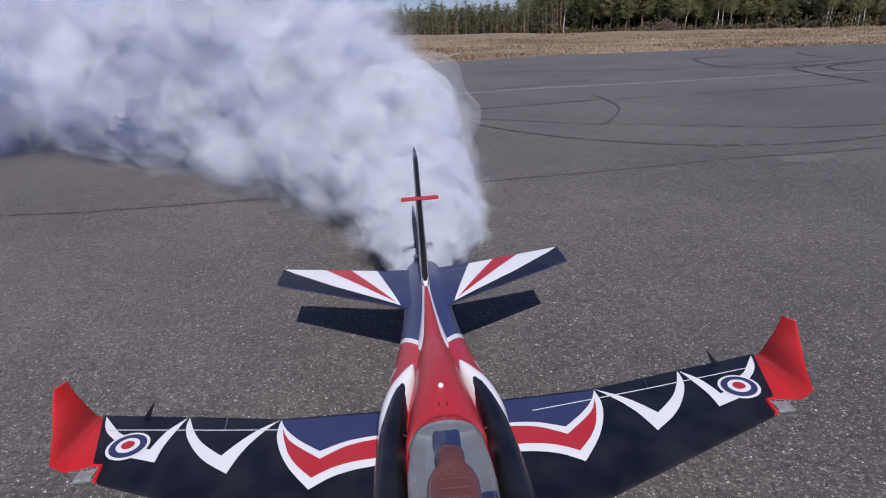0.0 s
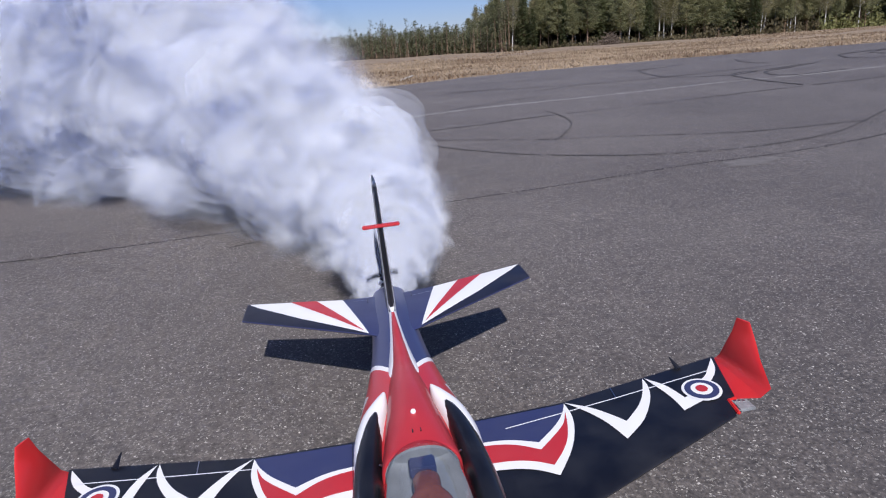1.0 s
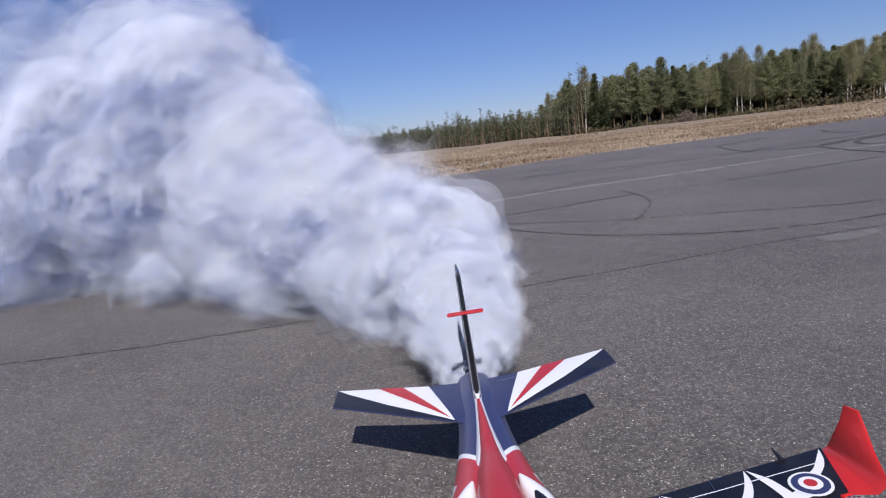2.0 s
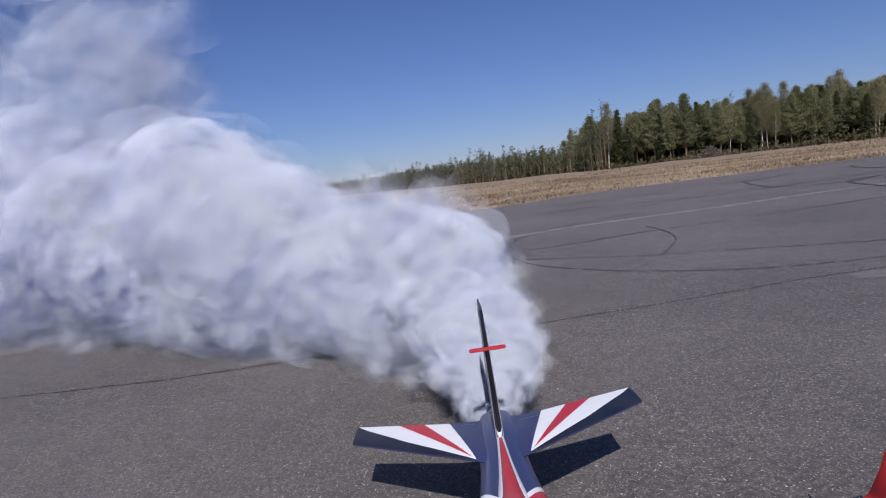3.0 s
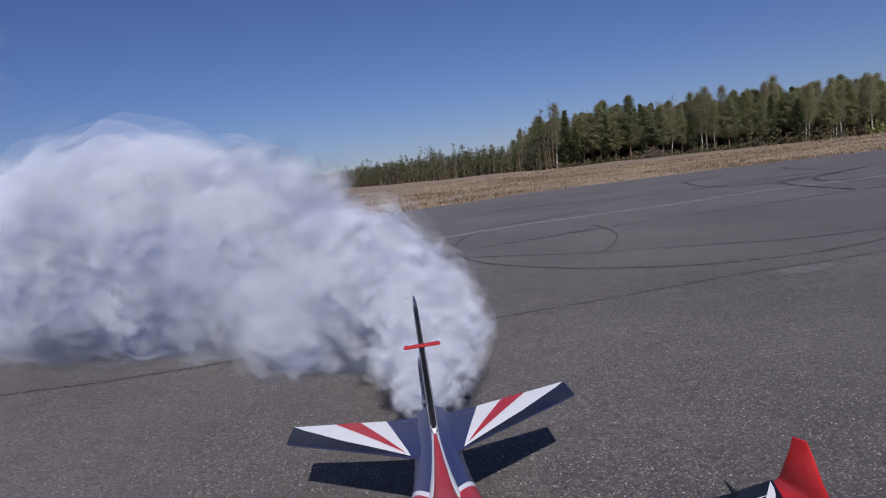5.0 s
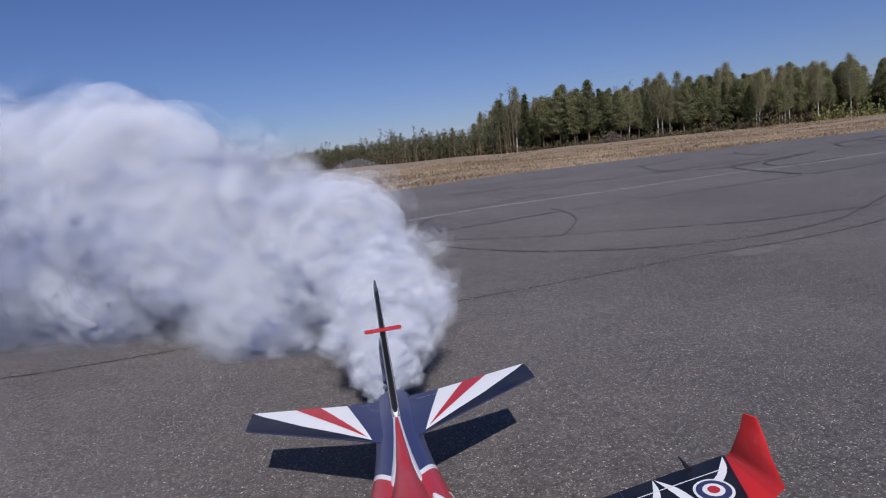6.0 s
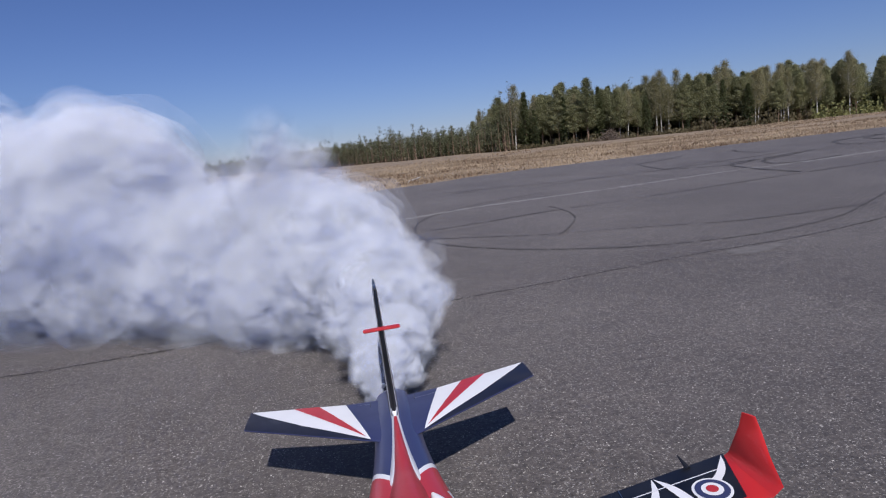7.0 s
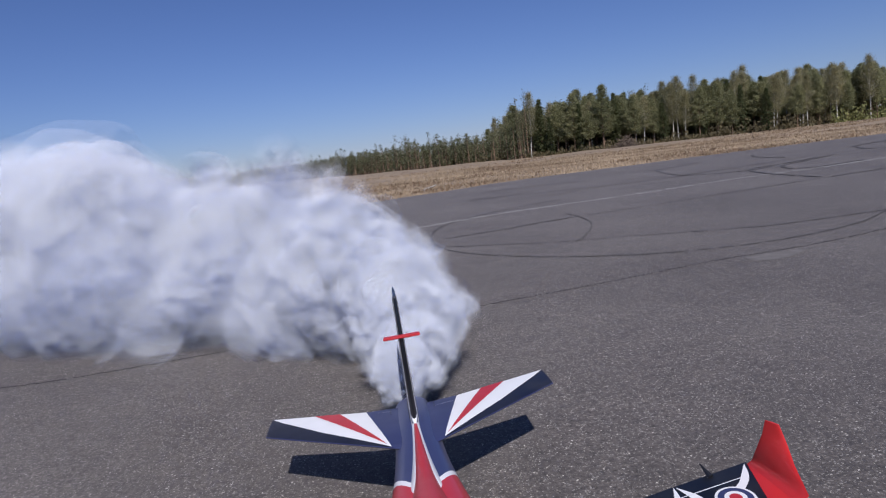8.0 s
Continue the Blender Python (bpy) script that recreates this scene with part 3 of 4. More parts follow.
def build_canopy():
    rows = smooth_rows([(-0.432, 0.02, 0.19, 0.204), (-0.45, 0.08, 0.15, 0.215), (-0.5, 0.1, 0.135, 0.235), (-0.6, 0.112, 0.12, 0.262), (-0.72, 0.108, 0.105, 0.275), (-0.88, 0.1, 0.09, 0.255), (-1.0, 0.075, 0.08, 0.19), (-1.1, 0.03, 0.07, 0.1)], 6)
    rings = []
    for y, w, lo, hi in rows:
        rings.append([(w * math.cos(a), y, lo + (hi - lo) * math.sin(a)) for a in [math.pi * k / 22 for k in range(23)]])
    bm = loft(rings, closed=False)
    bm.normal_update()
    for f in bm.faces:
        if f.normal.dot(f.calc_center_median() - Vector((0, -0.75, 0.1))) < 0:
            f.normal_flip()
    can = part("canopy", bm, M_GLASS, jet, "clear bubble canopy")
    bm = bmesh.new()
    tub = [[(w * 0.93 * math.cos(a), y, max(lo, 0.115) + 0.016 - 0.014 * math.sin(a)) for a in [math.pi * k / 10 for k in range(11)]] for y, w, lo, hi in rows[2:]]
    loft(tub, closed=False, bm=bm)
    part("cockpit_tub", bm, M_TUB, jet, "grey cockpit floor")
    part("rear_deck", loft([oval(-0.443, 0.1, 0.02, 0.194, 28, 2.2), oval(-0.449, 0.098, 0.02, 0.19, 28, 2.2)]), M_TUB, jet)
    bm = bmesh.new()
    box(bm, (-0.002, -0.505, 0.178), (0.066, 0.05, 0.03), bevel=0.004)
    seat = part("ejection_seat", bm, M_NAVY, jet, "navy seat frame with brown cushions")
    bm = bmesh.new()
    rows = smooth_rows([(-0.545, 0.02, 0.165, 0.2), (-0.575, 0.033, 0.16, 0.213), (-0.615, 0.034, 0.155, 0.212), (-0.638, 0.052, 0.15, 0.202), (-0.68, 0.06, 0.14, 0.19), (-0.8, 0.052, 0.13, 0.175)], 5)
    loft([oval(y, w, lo, hi, 22, 3.0) for y, w, lo, hi in rows], bm=bm)
    part("cushion", bm, M_SEAT, seat, "brown padded cushion")
    for y in (-0.665, -0.69, -0.715, -0.74):
        bm = bmesh.new()
        z = 0.199 - (abs(y) - 0.66) * 0.16
        box(bm, (0, y, z), (0.07, 0.007, 0.006), bevel=0.002)
        part("cushion_rib", bm, M_SEAT, seat)
    for sx in (-0.078, 0.078):
        bm = bmesh.new()
        box(bm, (sx, -0.72, 0.15), (0.035, 0.1, 0.02), bevel=0.004)
        part("side_console", bm, M_NAVY, jet)


build_canopy()

APEX = (0.1, 0.475)


def stab_te(x):
    return float(np.interp(abs(x), (0.0, 0.2, 0.66), (0.87, 0.893, 1.017)))


def stab_le(x):
    return 0.475 + (abs(x) - 0.1) * 0.622


def stab_top(x, y):
    u = min(1.0, max(0.0, (y - stab_le(x)) / (stab_te(x) - stab_le(x))))
    return 0.092 + 0.05 * (stab_te(x) - stab_le(x)) * 5 * (0.2969 * math.sqrt(u) - 0.126 * u - 0.3516 * u ** 2 + 0.2843 * u ** 3 - 0.1036 * u ** 4) * 0.8


def build_tail():
    for side in (-1, 1):
        us = [(1 - math.cos(math.pi * k / 14)) / 2 for k in range(15)]
        rings = []
        for x in np.linspace(0.04, 0.66, 18):
            le, te = stab_le(x), stab_te(x)
            ys = [le + u * (te - le) for u in us]
            rings.append([(side * x, y, stab_top(x, y)) for y in ys[::-1]] + [(side * x, y, 0.184 - stab_top(x, y) - 0.003) for y in ys[1:-1]])
        st = part("stabilizer", loft(rings), M_NAVY, jet, "navy stabilizer with red and white rays")

        def ray_film(name, tri, mat, lift):
            pts = [(side * x, y) for x, y in tri]
            part(name, sheet(pts, stab_top, lift), mat, st)

        ray_film("white_ray", [(0.108, 0.487), (0.213, 0.892), (0.655, 1.013), (0.6, 0.945), (0.4, 0.742)], M_WHITE, 0.0015)
        ray_film("red_ray", [(0.125, 0.512), (0.335, 0.925), (0.455, 0.958)], M_RED, 0.003)
        # shade of the leading edge, put into the colour as a darker navy
        ray_film("shaded_edge", [(0.1, 0.478), (0.108, 0.487), (0.4, 0.742), (0.6, 0.945), (0.655, 1.013), (0.659, 1.0), (0.659, 0.826), (0.4, 0.664)], M_SHADEDNAVY, 0.001)
        ray_film("hinge_line", [(0.1, 0.815), (0.1, 0.8125), (0.2, 0.8325), (0.2, 0.835)] if side > 0 else [(0.1, 0.84), (0.1, 0.8385), (0.16, 0.8505), (0.16, 0.852)], M_STEEL, 0.0028)
        bm = bmesh.new()
        box(bm, (side * 0.1, 0.835, 0.094), (0.003, 0.05, 0.009))
        part("elevator_gap", bm, M_BLACK, st)
    # fin: y of leading edge, y of trailing edge, height, half thickness
    rows = smooth_rows([(0.595, 0.92, 0.115, 0.02), (0.605, 0.925, 0.2, 0.018), (0.622, 0.93, 0.33, 0.0155), (0.658, 0.94, 0.485, 0.0125), (0.72, 0.95, 0.61, 0.0105), (0.75, 0.95, 0.645, 0.006)], 5)
    rings = []
    for le, te, z, th in rows:
        ring = []
        for k in range(24):
            w = 2 * math.pi * k / 24
            u = (1 - math.cos(w)) / 2
            ring.append((th * math.sin(w) * (1.25 - 0.6 * u) * (0.85 + 0.3 * (1 - u)), le + u * (te - le), z))
        rings.append(ring)
    fin = part("fin", loft(rings), M_BLACK, jet, "black fin with white edge stripes")
    for side in (-1, 1):
        bm = bmesh.new()
        pa = [[(side * (th * 0.62 + 0.0015), le + 0.012, z), (side * (th * 0.78 + 0.0015), le + 0.022, z)] for le, te, z, th in rows[:-5]]
        loft(pa, closed=False, bm=bm)
        part("white_stripe", bm, M_WHITE, fin)
    bm = bmesh.new()
    rings = []
    for y, w, lo, hi in ((0.585, 0.004, 0.118, 0.133), (0.605, 0.011, 0.118, 0.15), (0.625, 0.013, 0.13, 0.185), (0.66, 0.008, 0.16, 0.22)):
        rings.append(oval(y, w, lo, hi, 16, 2.0))
    loft(rings, bm=bm)
    part("fin_root", bm, M_WHITE, fin, "white fairing at the foot of the fin")
    bm = bmesh.new()
    box(bm, (0.003, 0.655, 0.487), (0.154, 0.026, 0.012), bevel=0.003)
    part("crossbar", bm, M_RED, fin, "short red crossbar on the fin")
    bm = bmesh.new()
    bmesh.ops.create_uvsphere(bm, u_segments=12, v_segments=8, radius=0.012, matrix=Matrix.Translation((0.0, 0.758, 0.643)) @ Matrix.Diagonal((0.7, 2.4, 1.0, 1)))
    part("fin_cap", bm, M_STEEL, fin, "bare metal fin cap")
    bm = bmesh.new()
    rod(bm, (-0.012, 0.9, 0.15), (-0.036, 0.9, 0.15), 0.004)
    rod(bm, (-0.03, 0.89, 0.15), (-0.03, 0.915, 0.15), 0.007)
    box(bm, (-0.036, 0.9, 0.144), (0.008, 0.016, 0.008))
    part("rudder_horn", bm, M_STEEL, fin)


build_tail()


def build_gear():
    for x, y, r in ((0.0, -0.95, 0.05), (0.33, -0.36, 0.062), (-0.33, -0.36, 0.062)):
        ground_z = -0.3 - x * math.tan(radians(2.09))
        bm = bmesh.new()
        rod(bm, (x, y, -0.06), (x, y, ground_z + r), 0.011)
        rod(bm, (x, y, ground_z + r + 0.07), (x, y + 0.02, ground_z + r), 0.015)
        leg = part("gear_leg", bm, M_STEEL, jet)
        bm = bmesh.new()
        n, k = 28, 12
        rings = []
        for i in range(n + 1):
            a = 2 * math.pi * i / n
            rings.append([(x + 0.016 * math.sin(2 * math.pi * j / k), y + (r - 0.016 + 0.016 * math.cos(2 * math.pi * j / k)) * math.cos(a), ground_z + r + (r - 0.016 + 0.016 * math.cos(2 * math.pi * j / k)) * math.sin(a)) for j in range(k)])
        loft(rings, caps=False, bm=bm)
        part("tyre", bm, M_RUBBER, leg)
        bm = bmesh.new()
        rod(bm, (x - 0.013, y, ground_z + r), (x + 0.013, y, ground_z + r), r - 0.028, n=20)
        part("rim", bm, M_STEEL, leg)


build_gear()

# ---- trees and strip of grass ----


def spray(verts, faces, c, size, leaf, count, rng, lift=0.6):
    """Many small leaf faces round a point, most of them turned to the sky."""
    for _ in range(count):
        ox, oy, oz = rng.gauss(0, size), rng.gauss(0, size), rng.gauss(0, size * lift)
        s = leaf * rng.uniform(0.6, 1.3)
        a, b = rng.uniform(0, 6.283), rng.uniform(-1.2, 1.2)
        ux, uy, uz = math.cos(a) * s, math.sin(a) * s, rng.uniform(-0.5, 0.5) * s
        vx, vy, vz = -math.sin(a) * s * 0.5 * math.cos(b), math.cos(a) * s * 0.5 * math.cos(b), s * 0.5 * math.sin(b)
        x, y, z = c[0] + ox, c[1] + oy, c[2] + oz
        k = len(verts)
        verts += [(x - ux, y - uy, z - uz), (x + vx, y + vy, z + vz), (x + ux, y + uy, z + uz), (x - vx, y - vy, z - vz)]
        faces.append((k, k + 1, k + 2, k + 3))


def leaf_part(name, verts, faces, mat, parent):
    me = bpy.data.meshes.new(name)
    me.from_pydata(verts, [], faces)
    me.materials.append(mat)
    ob = new(name, me)
    ob.parent = parent
    return ob


def trunk_mesh(height, r, rng, limbs, low, spread, rise):
    """A tapered stem with limbs; reach is widest a third up the crown."""
    bm = bmesh.new()
    path = []
    x = y = 0.0
    for k in range(8):
        path.append(Vector((x, y, height * k / 7.0)))
        x += rng.gauss(0, 0.06)
        y += rng.gauss(0, 0.06)
    rings = []
    for k, p in enumerate(path):
        w = r * (1 - 0.92 * k / 7.0) * (1.3 if k == 0 else 1)
        rings.append([p + Vector((w * math.cos(a), w * math.sin(a), 0)) for a in [2 * math.pi * i / 7 for i in range(7)]])
    loft(rings, bm=bm)
    tips = []
    for i in range(limbs):
        u = (i + rng.random()) / limbs
        h = low + (0.985 - low) * u
        k = min(6, int(h * 7))
        base = path[k].lerp(path[k + 1], h * 7 - k)
        a = 2.4 * i + rng.uniform(-0.5, 0.5)
        shape = min(1.0, 0.45 + 1.9 * u) * (1 - u) ** 0.75
        reach = height * spread * shape * rng.uniform(0.55, 1.2) + 0.06
        tip = base + Vector((reach * math.cos(a), reach * math.sin(a), reach * rise * rng.uniform(0.5, 1.2)))
        rod(bm, base, tip, 0.03 * (1 - 0.7 * u), 0.008, n=3)
        tips.append((base, tip, u))
    return bm, path, tips


def tree_kind(kind, height, seed):
    rng = random.Random(seed)
    t = new({"pine": "pine_tree", "spruce": "spruce_tree", "birch": "birch_tree"}[kind])
    verts, faces = [], []
    if kind == "pine":
        bm, path, tips = trunk_mesh(height, 0.12, rng, 80, rng.choice((0.24, 0.32, 0.4)), 0.27, 0.3)
        part("trunk", bm, M_PINEBARK, t)
        for base, tip, u in tips:
            for k in range(4):
                spray(verts, faces, base.lerp(tip, 0.3 + 0.24 * k), 0.27, 0.1, 40, rng, 0.6)
        spray(verts, faces, path[7] - Vector((0, 0, 0.3)), 0.16, 0.08, 90, rng, 2.2)
        leaf_part("crown", verts, faces, M_PINE, t)
        tagged(t, "slim olive-green pine at the forest edge", "tree", "trees of the forest edge")
    elif kind == "spruce":
        bm, path, tips = trunk_mesh(height, 0.13, rng, 110, 0.06, 0.17, -0.25)
        part("trunk", bm, M_PINEBARK, t)
        for base, tip, u in tips:
            for k in range(4):
                spray(verts, faces, base.lerp(tip, 0.3 + 0.24 * k), 0.15, 0.1, 34, rng, 0.5)
        spray(verts, faces, path[7] - Vector((0, 0, 0.35)), 0.07, 0.07, 90, rng, 4.0)
        leaf_part("crown", verts, faces, M_SPRUCE, t)
        tagged(t, "dark pointed spruce with branches down to the ground", "tree", "trees of the forest edge")
    else:
        bm, path, tips = trunk_mesh(height, 0.1, rng, 90, 0.3, 0.19, 0.8)
        part("trunk", bm, M_BIRCHBARK, t)
        for base, tip, u in tips:
            for k in range(4):
                spray(verts, faces, base.lerp(tip, 0.35 + 0.24 * k), 0.3, 0.07, 34, rng, 0.9)
        spray(verts, faces, path[7] - Vector((0, 0, 0.2)), 0.18, 0.055, 60, rng, 1.8)
        leaf_part("crown", verts, faces, M_BIRCH, t)
        tagged(t, "slender white-barked birch with sparse young leaves", "tree", "trees of the forest edge")
    return t


def forest():
    rng = random.Random(11)
    kinds = [(k, tree_kind(k, h, s)) for k, h, s in (("pine", 11.0, 1), ("pine", 11.6, 2), ("pine", 10.0, 3), ("birch", 11.6, 4), ("birch", 12.4, 5), ("birch", 10.6, 6), ("pine", 9.4, 7), ("spruce", 11.0, 8), ("pine", 10.6, 9))]
    used = set()
    # edge of the near stand, from its corner along the apron
    edge = [(26, 124), (40, 110), (62, 106), (86, 101), (112, 96), (150, 108)]
    for row in range(10):
        for i in range(62):
            s = (i + rng.uniform(-0.6, 0.6)) / 61
            x = 29.5 + 104 * s
            y = float(np.interp(x, [p[0] for p in edge], [p[1] for p in edge])) + row * 3.0 + rng.uniform(-1.5, 1.5)
            if (row > 4 and rng.random() < 0.3) or abs(x - 0.925 * y) < 1.6:
                continue
            kind = "spruce" if rng.random() < (0.08 if x < 0.925 * y else 0.5) else "birch" if rng.random() < (0.42 if row < 2 else 0.2) else "pine"
            k = rng.choice([j for j, (a, _) in enumerate(kinds) if a == kind])
            size = rng.uniform(0.74, 1.0) * (0.92 if row == 0 else 1.0) * (1 - 0.22 * max(0.0, 36.0 - x) / 6.5)
            if k not in used:
                used.add(k)
                t = kinds[k][1]
                t.matrix_basis = pose(x, y, -0.15, 0, 0, rng.uniform(0, 360))
            else:
                t = copy_thing(kinds[k][1], pose(x, y, -0.15, rng.uniform(-2, 2), rng.uniform(-2, 2), rng.uniform(0, 360)))
                t.scale = (size, size, size * rng.uniform(0.94, 1.06))
    # far wood, its edge falling back behind the near stand
    verts, faces, tv, tf = [], [], [], []
    for i in range(2600):
        x = rng.uniform(-110, 70)
        front = float(np.interp(x, (-150, -60, -22, -4, 10, 26, 29, 36, 80), (340, 285, 215, 162, 127, 120, 114, 124, 140)))
        y = front + abs(rng.gauss(0, 13))
        h = rng.uniform(3.4, 6.0) * (1.3 if rng.random() < 0.1 else 1.0) * (1.7 if x > 29 else 1.0)
        c = len(tv)
        w = rng.uniform(0.07, 0.14)
        tv += [(x + w * math.cos(math.pi * k / 2), y + w * math.sin(math.pi * k / 2), -0.2) for k in range(4)] + [(x, y, h)]
        tf += [(c + k, c + (k + 1) % 4, c + 4) for k in range(4)]
        low, wide = rng.uniform(0.0, 0.16), rng.uniform(0.16, 0.25)
        for _ in range(34):
            u = rng.random()
            q = h * wide * min(1.0, 0.5 + 1.8 * u) * (1 - u) ** 0.7 * math.sqrt(rng.random()) + 0.05
            a = rng.uniform(0, 6.283)
            spray(verts, faces, (x + q * math.cos(a), y + q * math.sin(a), h * (low + (1 - low) * u)), 0.18, 0.14, 7, rng, 0.8)
    for nm, v, f, m in (("far_wood", verts, faces, M_FARWOOD), ("far_trunks", tv, tf, M_PINEBARK)):
        me = bpy.data.meshes.new(nm)
        me.from_pydata(v, [], f)
        me.materials.append(m)
        ob = new(nm, me)
        if nm == "far_wood":
            wood = tagged(ob, "distant mixed wood of pines and birches", "forest", kind="stuff")
        else:
            ob.parent = wood
            tagged(ob, kind="stuff")
    # young growth along the foot of the stand
    verts, faces = [], []
    for i in range(5200):
        x = rng.uniform(22, 140)
        y = float(np.interp(x, [p[0] for p in edge], [p[1] for p in edge])) + (rng.uniform(-3.5, 14) if i < 2600 else rng.uniform(8, 32)) + (x > 95) * -1.5
        h = rng.uniform(0.5, 1.4) + (rng.random() < 0.25) * rng.uniform(0.5, 2.6) * (1.5 if x > 80 else 0.5)
        if i >= 2600:
            h *= 1.6
        elif x > 62:
            h = rng.uniform(1.0, 3.6) if rng.random() < 0.5 else h
        else:
            h *= 0.7
        for _ in range(12):
            o = Vector((x + rng.gauss(0, 0.3), y + rng.gauss(0, 0.3), h * rng.random() - 0.1))
            q = Euler((rng.uniform(0, 3), rng.uniform(0, 3), rng.uniform(0, 6.3))).to_matrix()
            sz = rng.uniform(0.12, 0.34) * (1.0 if i < 2600 else 1.8)
            b = len(verts)
            verts += [tuple(o + q @ Vector(p) * sz) for p in ((-1, -0.4, 0), (0.3, -0.6, 0.15), (1, 0.2, 0), (-0.2, 0.6, 0.2))]
            faces.append((b, b + 1, b + 2, b + 3))
    me = bpy.data.meshes.new("undergrowth")
    me.from_pydata(verts, [], faces)
    me.materials.append(M_SHRUB)
    me.materials.append(M_BRUSH)
    green = [0 if verts[f[0]][0] + 9 * noise.noise(Vector(verts[f[0]]) * 0.15) > 84 else 1 for f in faces]
    me.polygons.foreach_set("material_index", green)
    tagged(new("undergrowth", me), "brown underwood and pale green saplings along the forest edge", "shrubs", kind="stuff")
    # dry grass tufts and heath on the strip
    for nm, m, count, hh, label in (("dry_grass", M_STRAW, 48000, 0.085, "dry yellow grass tufts beside the apron"), ("heath", M_HEATH, 12000, 0.17, "brown heath patches in the dry grass")):
        verts, faces = [], []
        for i in range(count):
            x = rng.uniform(-25, 130)
            e = edge_y(x)
            y = e + abs(rng.gauss(0, 26)) + 0.2
            if nm == "heath" and noise.noise((x * 0.12, y * 0.2, 5.0)) < 0.12:
                continue
            for _ in range(4):
                a = rng.uniform(0, 6.3)
                w = rng.uniform(0.025, 0.07)
                h = hh * rng.uniform(0.35, 1.1)
                b = len(verts)
                dx, dy = w * math.cos(a), w * math.sin(a)
                lx, ly = rng.gauss(0, 0.1), rng.gauss(0, 0.1)
                px, py = x + rng.gauss(0, 0.15), y + rng.gauss(0, 0.15)
                verts += [(px - dx, py - dy, -0.15), (px + dx, py + dy, -0.15), (px + dx * 0.4 + lx, py + dy * 0.4 + ly, h), (px - dx * 0.3 + lx, py - dy * 0.3 + ly, h * 0.9)]
                faces.append((b, b + 1, b + 2, b + 3))
        me = bpy.data.meshes.new(nm)
        me.from_pydata(verts, [], faces)
        me.materials.append(m)
        tagged(new(nm, me), label, "grass", kind="stuff")


forest()


def clutter():
    bm = bmesh.new()
    rod(bm, (2.6, 30.0, 0.05), (3.4, 31.6, 0.16), 0.055, 0.035, n=9)
    tagged(part("log", bm, M_LOG), "bleached log lying at the edge of the asphalt", "log")
    rng = random.Random(5)
    bm = bmesh.new()
    for _ in range(260):
        a, r = rng.uniform(0, 6.3), abs(rng.gauss(0, 1.6))
        h = max(0.1, 2.0 - 0.8 * r)
        p = Vector((42.6 + r * math.cos(a), 98 + r * math.sin(a), rng.uniform(-0.1, h)))
        d = Vector((rng.gauss(0, 1), rng.gauss(0, 1), rng.gauss(0, 0.5))).normalized() * rng.uniform(0.4, 1.1)
        rod(bm, p - d, p + d, 0.05, 0.02, n=4)
    tagged(part("brush_pile", bm, M_STUMP), "heap of dark cut branches before the trees", "brush pile")


clutter()

# ---- smoke ----


def wisp_mesh(seed, lumps, each, wisp, mat):
    """A billow of vapour: lumps of many small curved wisps, each thick in the middle and thin at the rim."""
    rng = random.Random(seed)
    verts, faces, thick = [], [], []
    for _ in range(lumps):
        d = Vector((rng.gauss(0, 1), rng.gauss(0, 1), rng.gauss(0, 1))).normalized()
        c = d * rng.uniform(0.2, 0.95)
        spread = rng.uniform(0.11, 0.2)
        for _ in range(each):
            o = c + Vector((rng.gauss(0, spread), rng.gauss(0, spread), rng.gauss(0, spread)))
            r = wisp * rng.uniform(0.65, 1.25)
            q = Euler((rng.uniform(0, 6.3), rng.uniform(0, 6.3), rng.uniform(0, 6.3))).to_matrix()
            k = len(verts)
            verts.append(o + q @ Vector((0, 0, 0.3 * r)))
            thick.append(1.0)
            for ring, (w, h, t) in enumerate(((0.5, 0.2, 0.5), (1.0, -0.1, 0.0))):
                for i in range(8):
                    a = 2 * math.pi * i / 8
                    verts.append(o + q @ Vector((w * r * math.cos(a), w * r * math.sin(a), h * r)))
                    thick.append(t)
            for i in range(8):
                j = (i + 1) % 8
                faces += [(k, k + 1 + i, k + 1 + j), (k + 1 + i, k + 9 + i, k + 9 + j, k + 1 + j)]
    me = bpy.data.meshes.new("smoke_puff")
    me.from_pydata([tuple(v) for v in verts], [], faces)
    me.attributes.new("thickness", "FLOAT", "POINT").data.foreach_set("value", thick)
    me.polygons.foreach_set("use_smooth", [True] * len(me.polygons))
    me.materials.append(mat)
    return me


SKINS = ((0.6, 0.3), (0.7, 0.35), (0.8, 0.4), (0.9, 0.44), (1.0, 0.46), (1.1, 0.47), (1.22, 0.46))


def puff_mesh(seed, first):
    """A ragged ball of vapour: a lumpy core in ever thinner skins. first: its innermost skin."""
    rng = random.Random(seed)
    bm = bmesh.new()
    for i, (r, lumps) in enumerate(SKINS):
        off = Vector((rng.uniform(-50, 50), rng.uniform(-50, 50), rng.uniform(-50, 50)))
        if i < first:
            continue
        made = bmesh.ops.create_icosphere(bm, subdivisions=5, radius=1.0)["verts"]
        for v in made:
            d = v.co.normalized()
            q = d + off
            n = noise.noise(q * 1.2) * 0.66 + noise.noise(q * 2.4) * 0.34 + noise.noise(q * 5.0) * 0.06
            v.co = d * (r * (1 + lumps * n))
        for f in {f for v in made for f in v.link_faces}:
            f.material_index = i
    me = bpy.data.meshes.new("smoke_puff")
    bm.to_mesh(me)
    bm.free()
    me.polygons.foreach_set("use_smooth", [True] * len(me.polygons))
    for m in M_SKINS:
        me.materials.append(m)
    return me


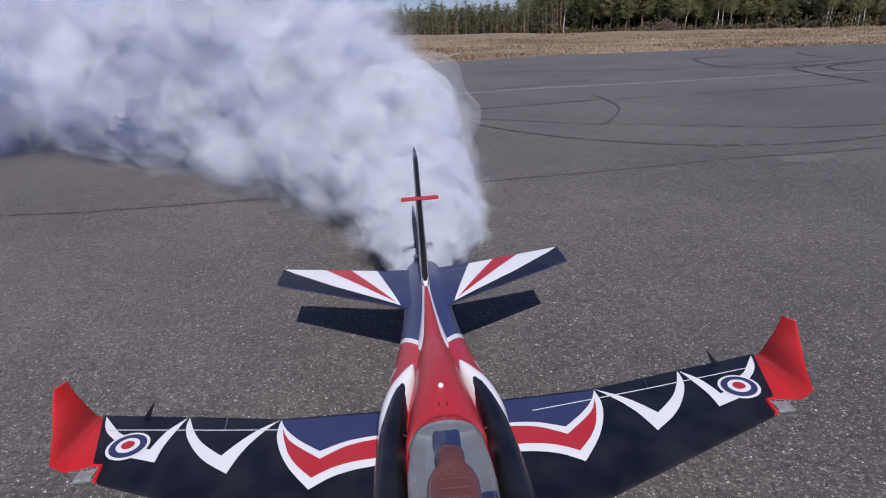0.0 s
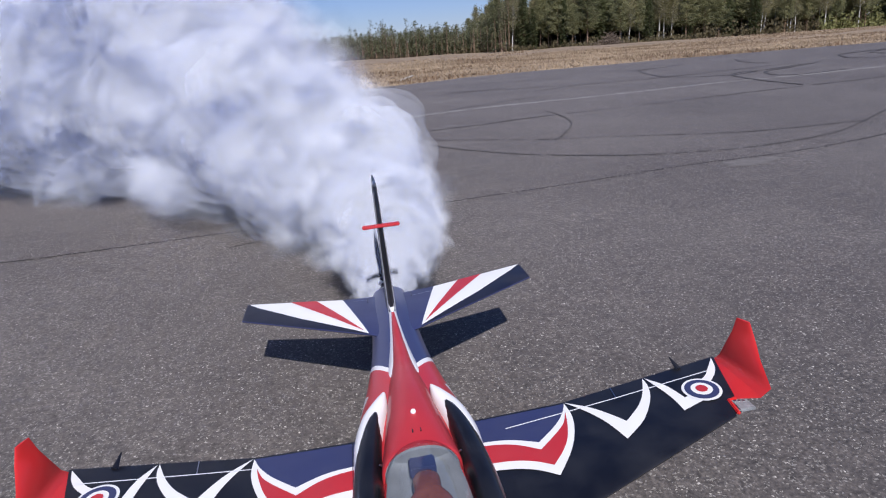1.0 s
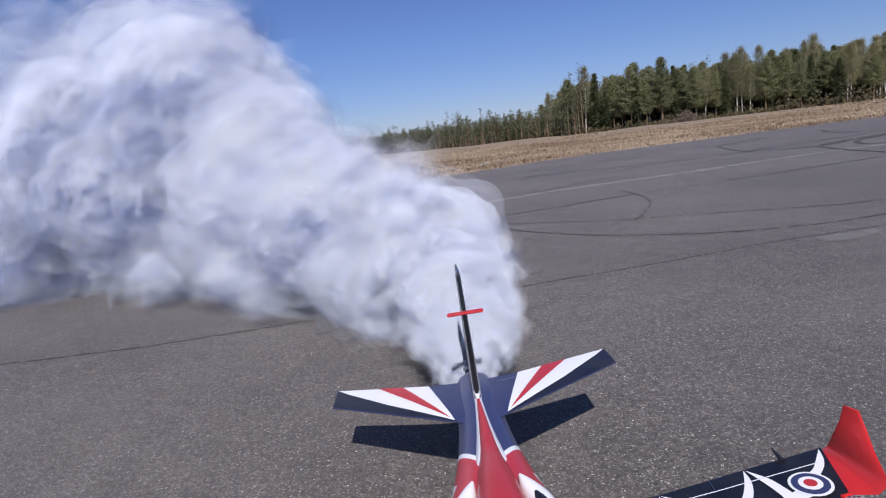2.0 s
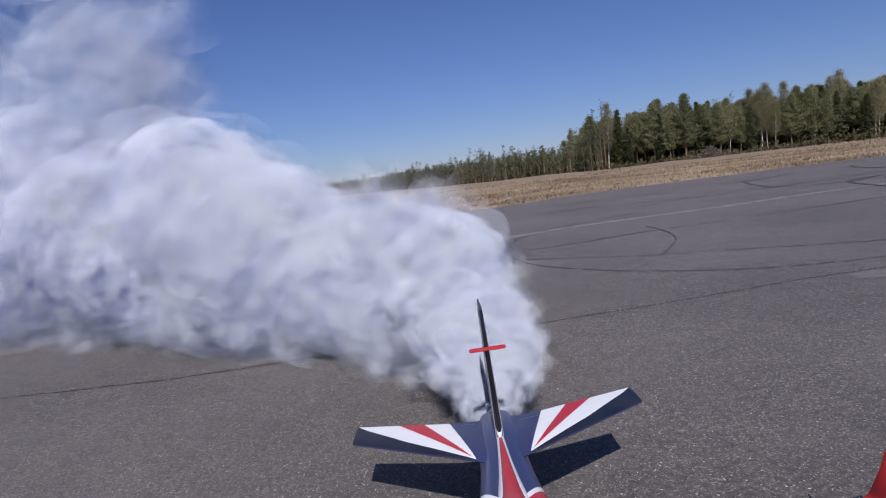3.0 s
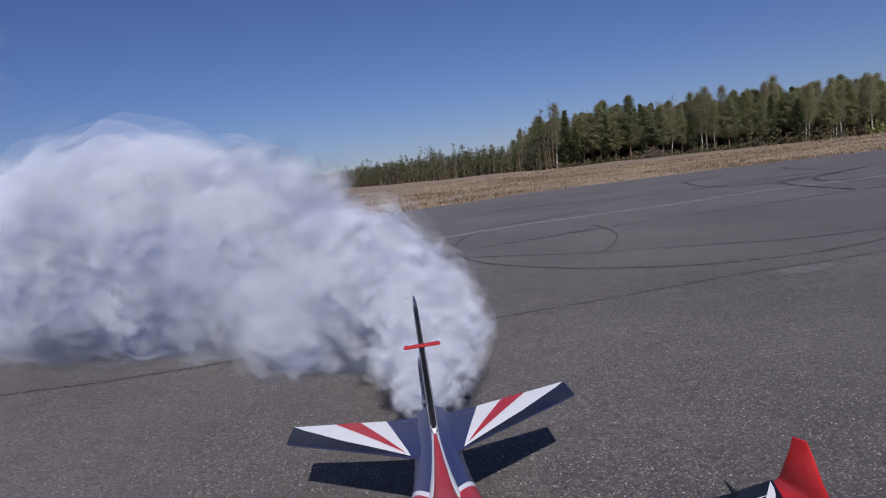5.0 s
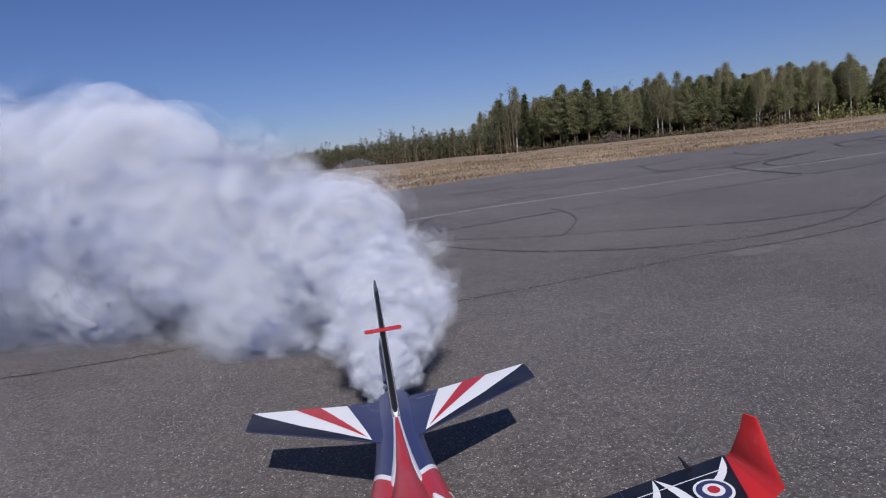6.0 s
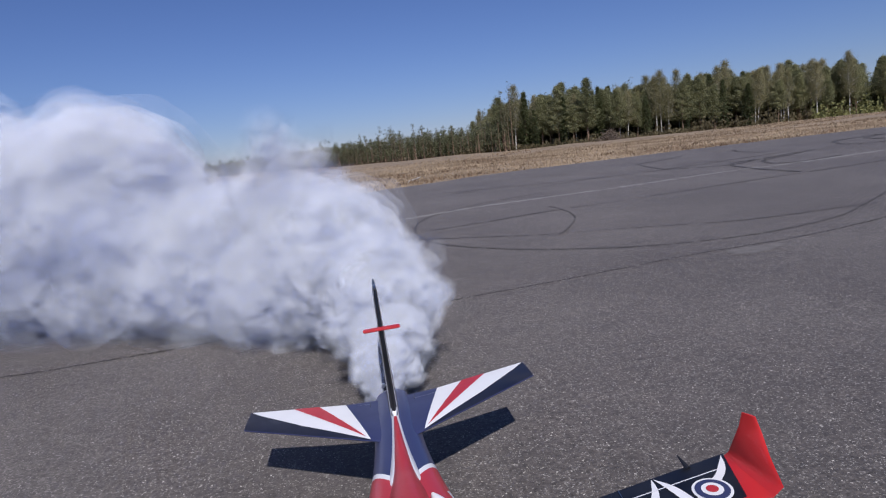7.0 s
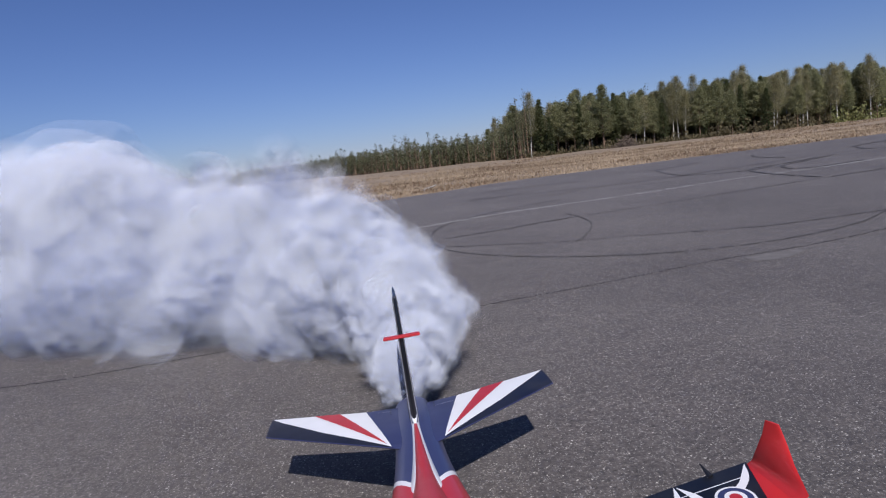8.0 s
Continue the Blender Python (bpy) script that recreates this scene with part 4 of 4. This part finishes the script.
# middle line of the plume: way along it, x, y, z, radius
PLUME = np.array([
    (0.0, 0.0, 0.75, 0.345, 0.03), (0.3, 0.0, 1.05, 0.35, 0.08), (0.8, 0.02, 1.5, 0.40, 0.18), (1.4, 0.0, 2.05, 0.5, 0.29), (2.1, -0.15, 2.65, 0.62, 0.42), (2.9, -0.62, 3.25, 0.76, 0.62),
    (3.8, -1.3, 3.85, 0.95, 0.82), (5.0, -2.3, 4.55, 1.22, 1.02), (6.5, -3.6, 5.25, 1.34, 1.17), (8.5, -5.4, 6.1, 1.5, 1.3), (11.0, -7.7, 7.2, 1.65, 1.4), (14.0, -10.6, 8.2, 1.8, 1.55)])


def plume_at(s):
    return [float(np.interp(s, PLUME[:, 0], PLUME[:, k])) for k in range(1, 5)]


plume = tagged(new("smoke_plume"), "thick white smoke blown from the tail pipe over the asphalt", "smoke")
plume.matrix_world = pose(0, 1.0, 0.0)
PUFFS, HAZE = [], []


def build_smoke():
    rng = random.Random(21)
    meshes = [puff_mesh(100 + i, 0) for i in range(6)]
    thin = [puff_mesh(300 + i, 2) for i in range(4)]
    veils = [wisp_mesh(200 + i, 11, 6, 0.6, M_VEIL) for i in range(4)]
    s = 0.45
    while s < 13.5:
        x, y, z, r = plume_at(s)
        for k in range(3 if s > 1.25 else 5):
            ob = new("smoke_puff", (meshes if s > 1.25 else thin)[rng.randrange(4)])
            ob.parent = plume
            size = r * rng.uniform(0.5, 0.85)
            ob.scale = (size, size, size * rng.uniform(0.85, 1.0))
            a, d = rng.uniform(0, 6.3), math.sqrt(rng.random()) * 0.56
            PUFFS.append((ob, s + rng.uniform(-0.4, 0.4) * r, a, d, [rng.uniform(-1, 1) for _ in range(6)]))
        for k in range(4):
            ob = new("smoke_veil", veils[rng.randrange(4)])
            ob.parent = plume
            size = r * rng.uniform(0.5, 0.75)
            ob.scale = (size, size, size * rng.uniform(0.8, 1.0))
            PUFFS.append((ob, s + rng.uniform(-0.4, 0.4) * r, rng.uniform(0, 6.3), rng.uniform(0.55, 1.05), [rng.uniform(-1, 1) for _ in range(6)]))
        s += 0.36 * r + 0.02


    # thin high haze that the first billows leave behind
    haze = [wisp_mesh(400 + i, 12, 5, 0.6, M_HAZE) for i in range(3)]
    for k in range(16):
        ob = new("smoke_haze", haze[k % 3])
        ob.parent = plume
        size = rng.uniform(0.7, 1.25)
        ob.scale = (size, size, size * rng.uniform(0.9, 1.3))
        HAZE.append((ob, rng.uniform(-3.4, 2.2), rng.uniform(6.0, 7.6), rng.uniform(0.0, 1.0), [rng.uniform(-1, 1) for _ in range(3)]))


build_smoke()


def haze_at(puff, t):
    ob, x, y, h, w = puff
    return pose(x - 2.9 - 0.95 * t, y - 1.0, 1.4 + h * (1.1 + 0.42 * t) + 0.05 * t, 40 * w[0] + 5 * t * w[1], 30 * w[1], 180 * w[2] - 6 * t)


def drift(puff, t):
    """Where a puff is at t seconds: it slides along the plume and rolls."""
    ob, s0, a, d, w = puff
    s = s0 + (t - 4.0) * min(0.26, 0.035 + 0.03 * s0)
    x, y, z, r = plume_at(s)
    x += 0.14 * min(1.0, max(0.0, t - 5.0) / 1.5) * min(1.0, max(0.0, s - 1.0))
    # slow swaying of the whole stream, carried along it
    x += 0.16 * r * math.sin(2.1 * s - 1.6 * t) * min(1.0, 0.5 * s)
    z += 0.14 * r * math.sin(3.3 * s - 2.4 * t + 1.0) * min(1.0, s)
    a2 = a + w[0] * 0.09 * t
    side, up = r * d * math.cos(a2), r * d * math.sin(a2)
    g = (s - 1.2) / 9.0
    dx, dy = (side * (1 - min(1, max(0, g * 2)) * 0.55), -side * min(1, max(0, g * 2)) * 0.75)
    dy += 1.3 * max(0.0, 1 - max(0.0, t - 1.0) / 2.5) * min(1.0, max(0.0, s - 1.5) / 4.0)
    # tall billows that roll away along the plume
    tall = 0.74 - 0.2 * min(1.0, max(0.0, s - 4.5) / 4.0) + 0.68 * math.exp(-((s - 2.2 - 2.0 * t) / 2.6) ** 2) * (1 - 0.75 * min(1.0, max(0.0, t - 2.4) / 1.2)) + 0.3 * math.exp(-((s - 0.3 - 0.8 * t) / 1.7) ** 2) * min(1.0, max(0.0, t - 3.5) / 2.0) * (1 - 0.85 * min(1.0, max(0.0, t - 6.3) / 1.7))
    tall = 1 + (tall - 1) * min(1.0, max(0.0, s - 2.0) / 2.0)
    z, up = z * tall, up * tall
    zz = max(z + up, ob.scale[0] * 0.75)
    return pose(x + dx, y + dy - 1.0, zz, 20 * w[1] + t * 9 * w[2], 20 * w[3] + t * 7 * w[4], 180 * w[5] - t * 8)


def motions():
    for puff in PUFFS:
        walk(puff[0], [(t, drift(puff, t)) for t in range(9)])
    for puff in HAZE:
        walk(puff[0], [(t, haze_at(puff, t)) for t in range(9)])


motions()
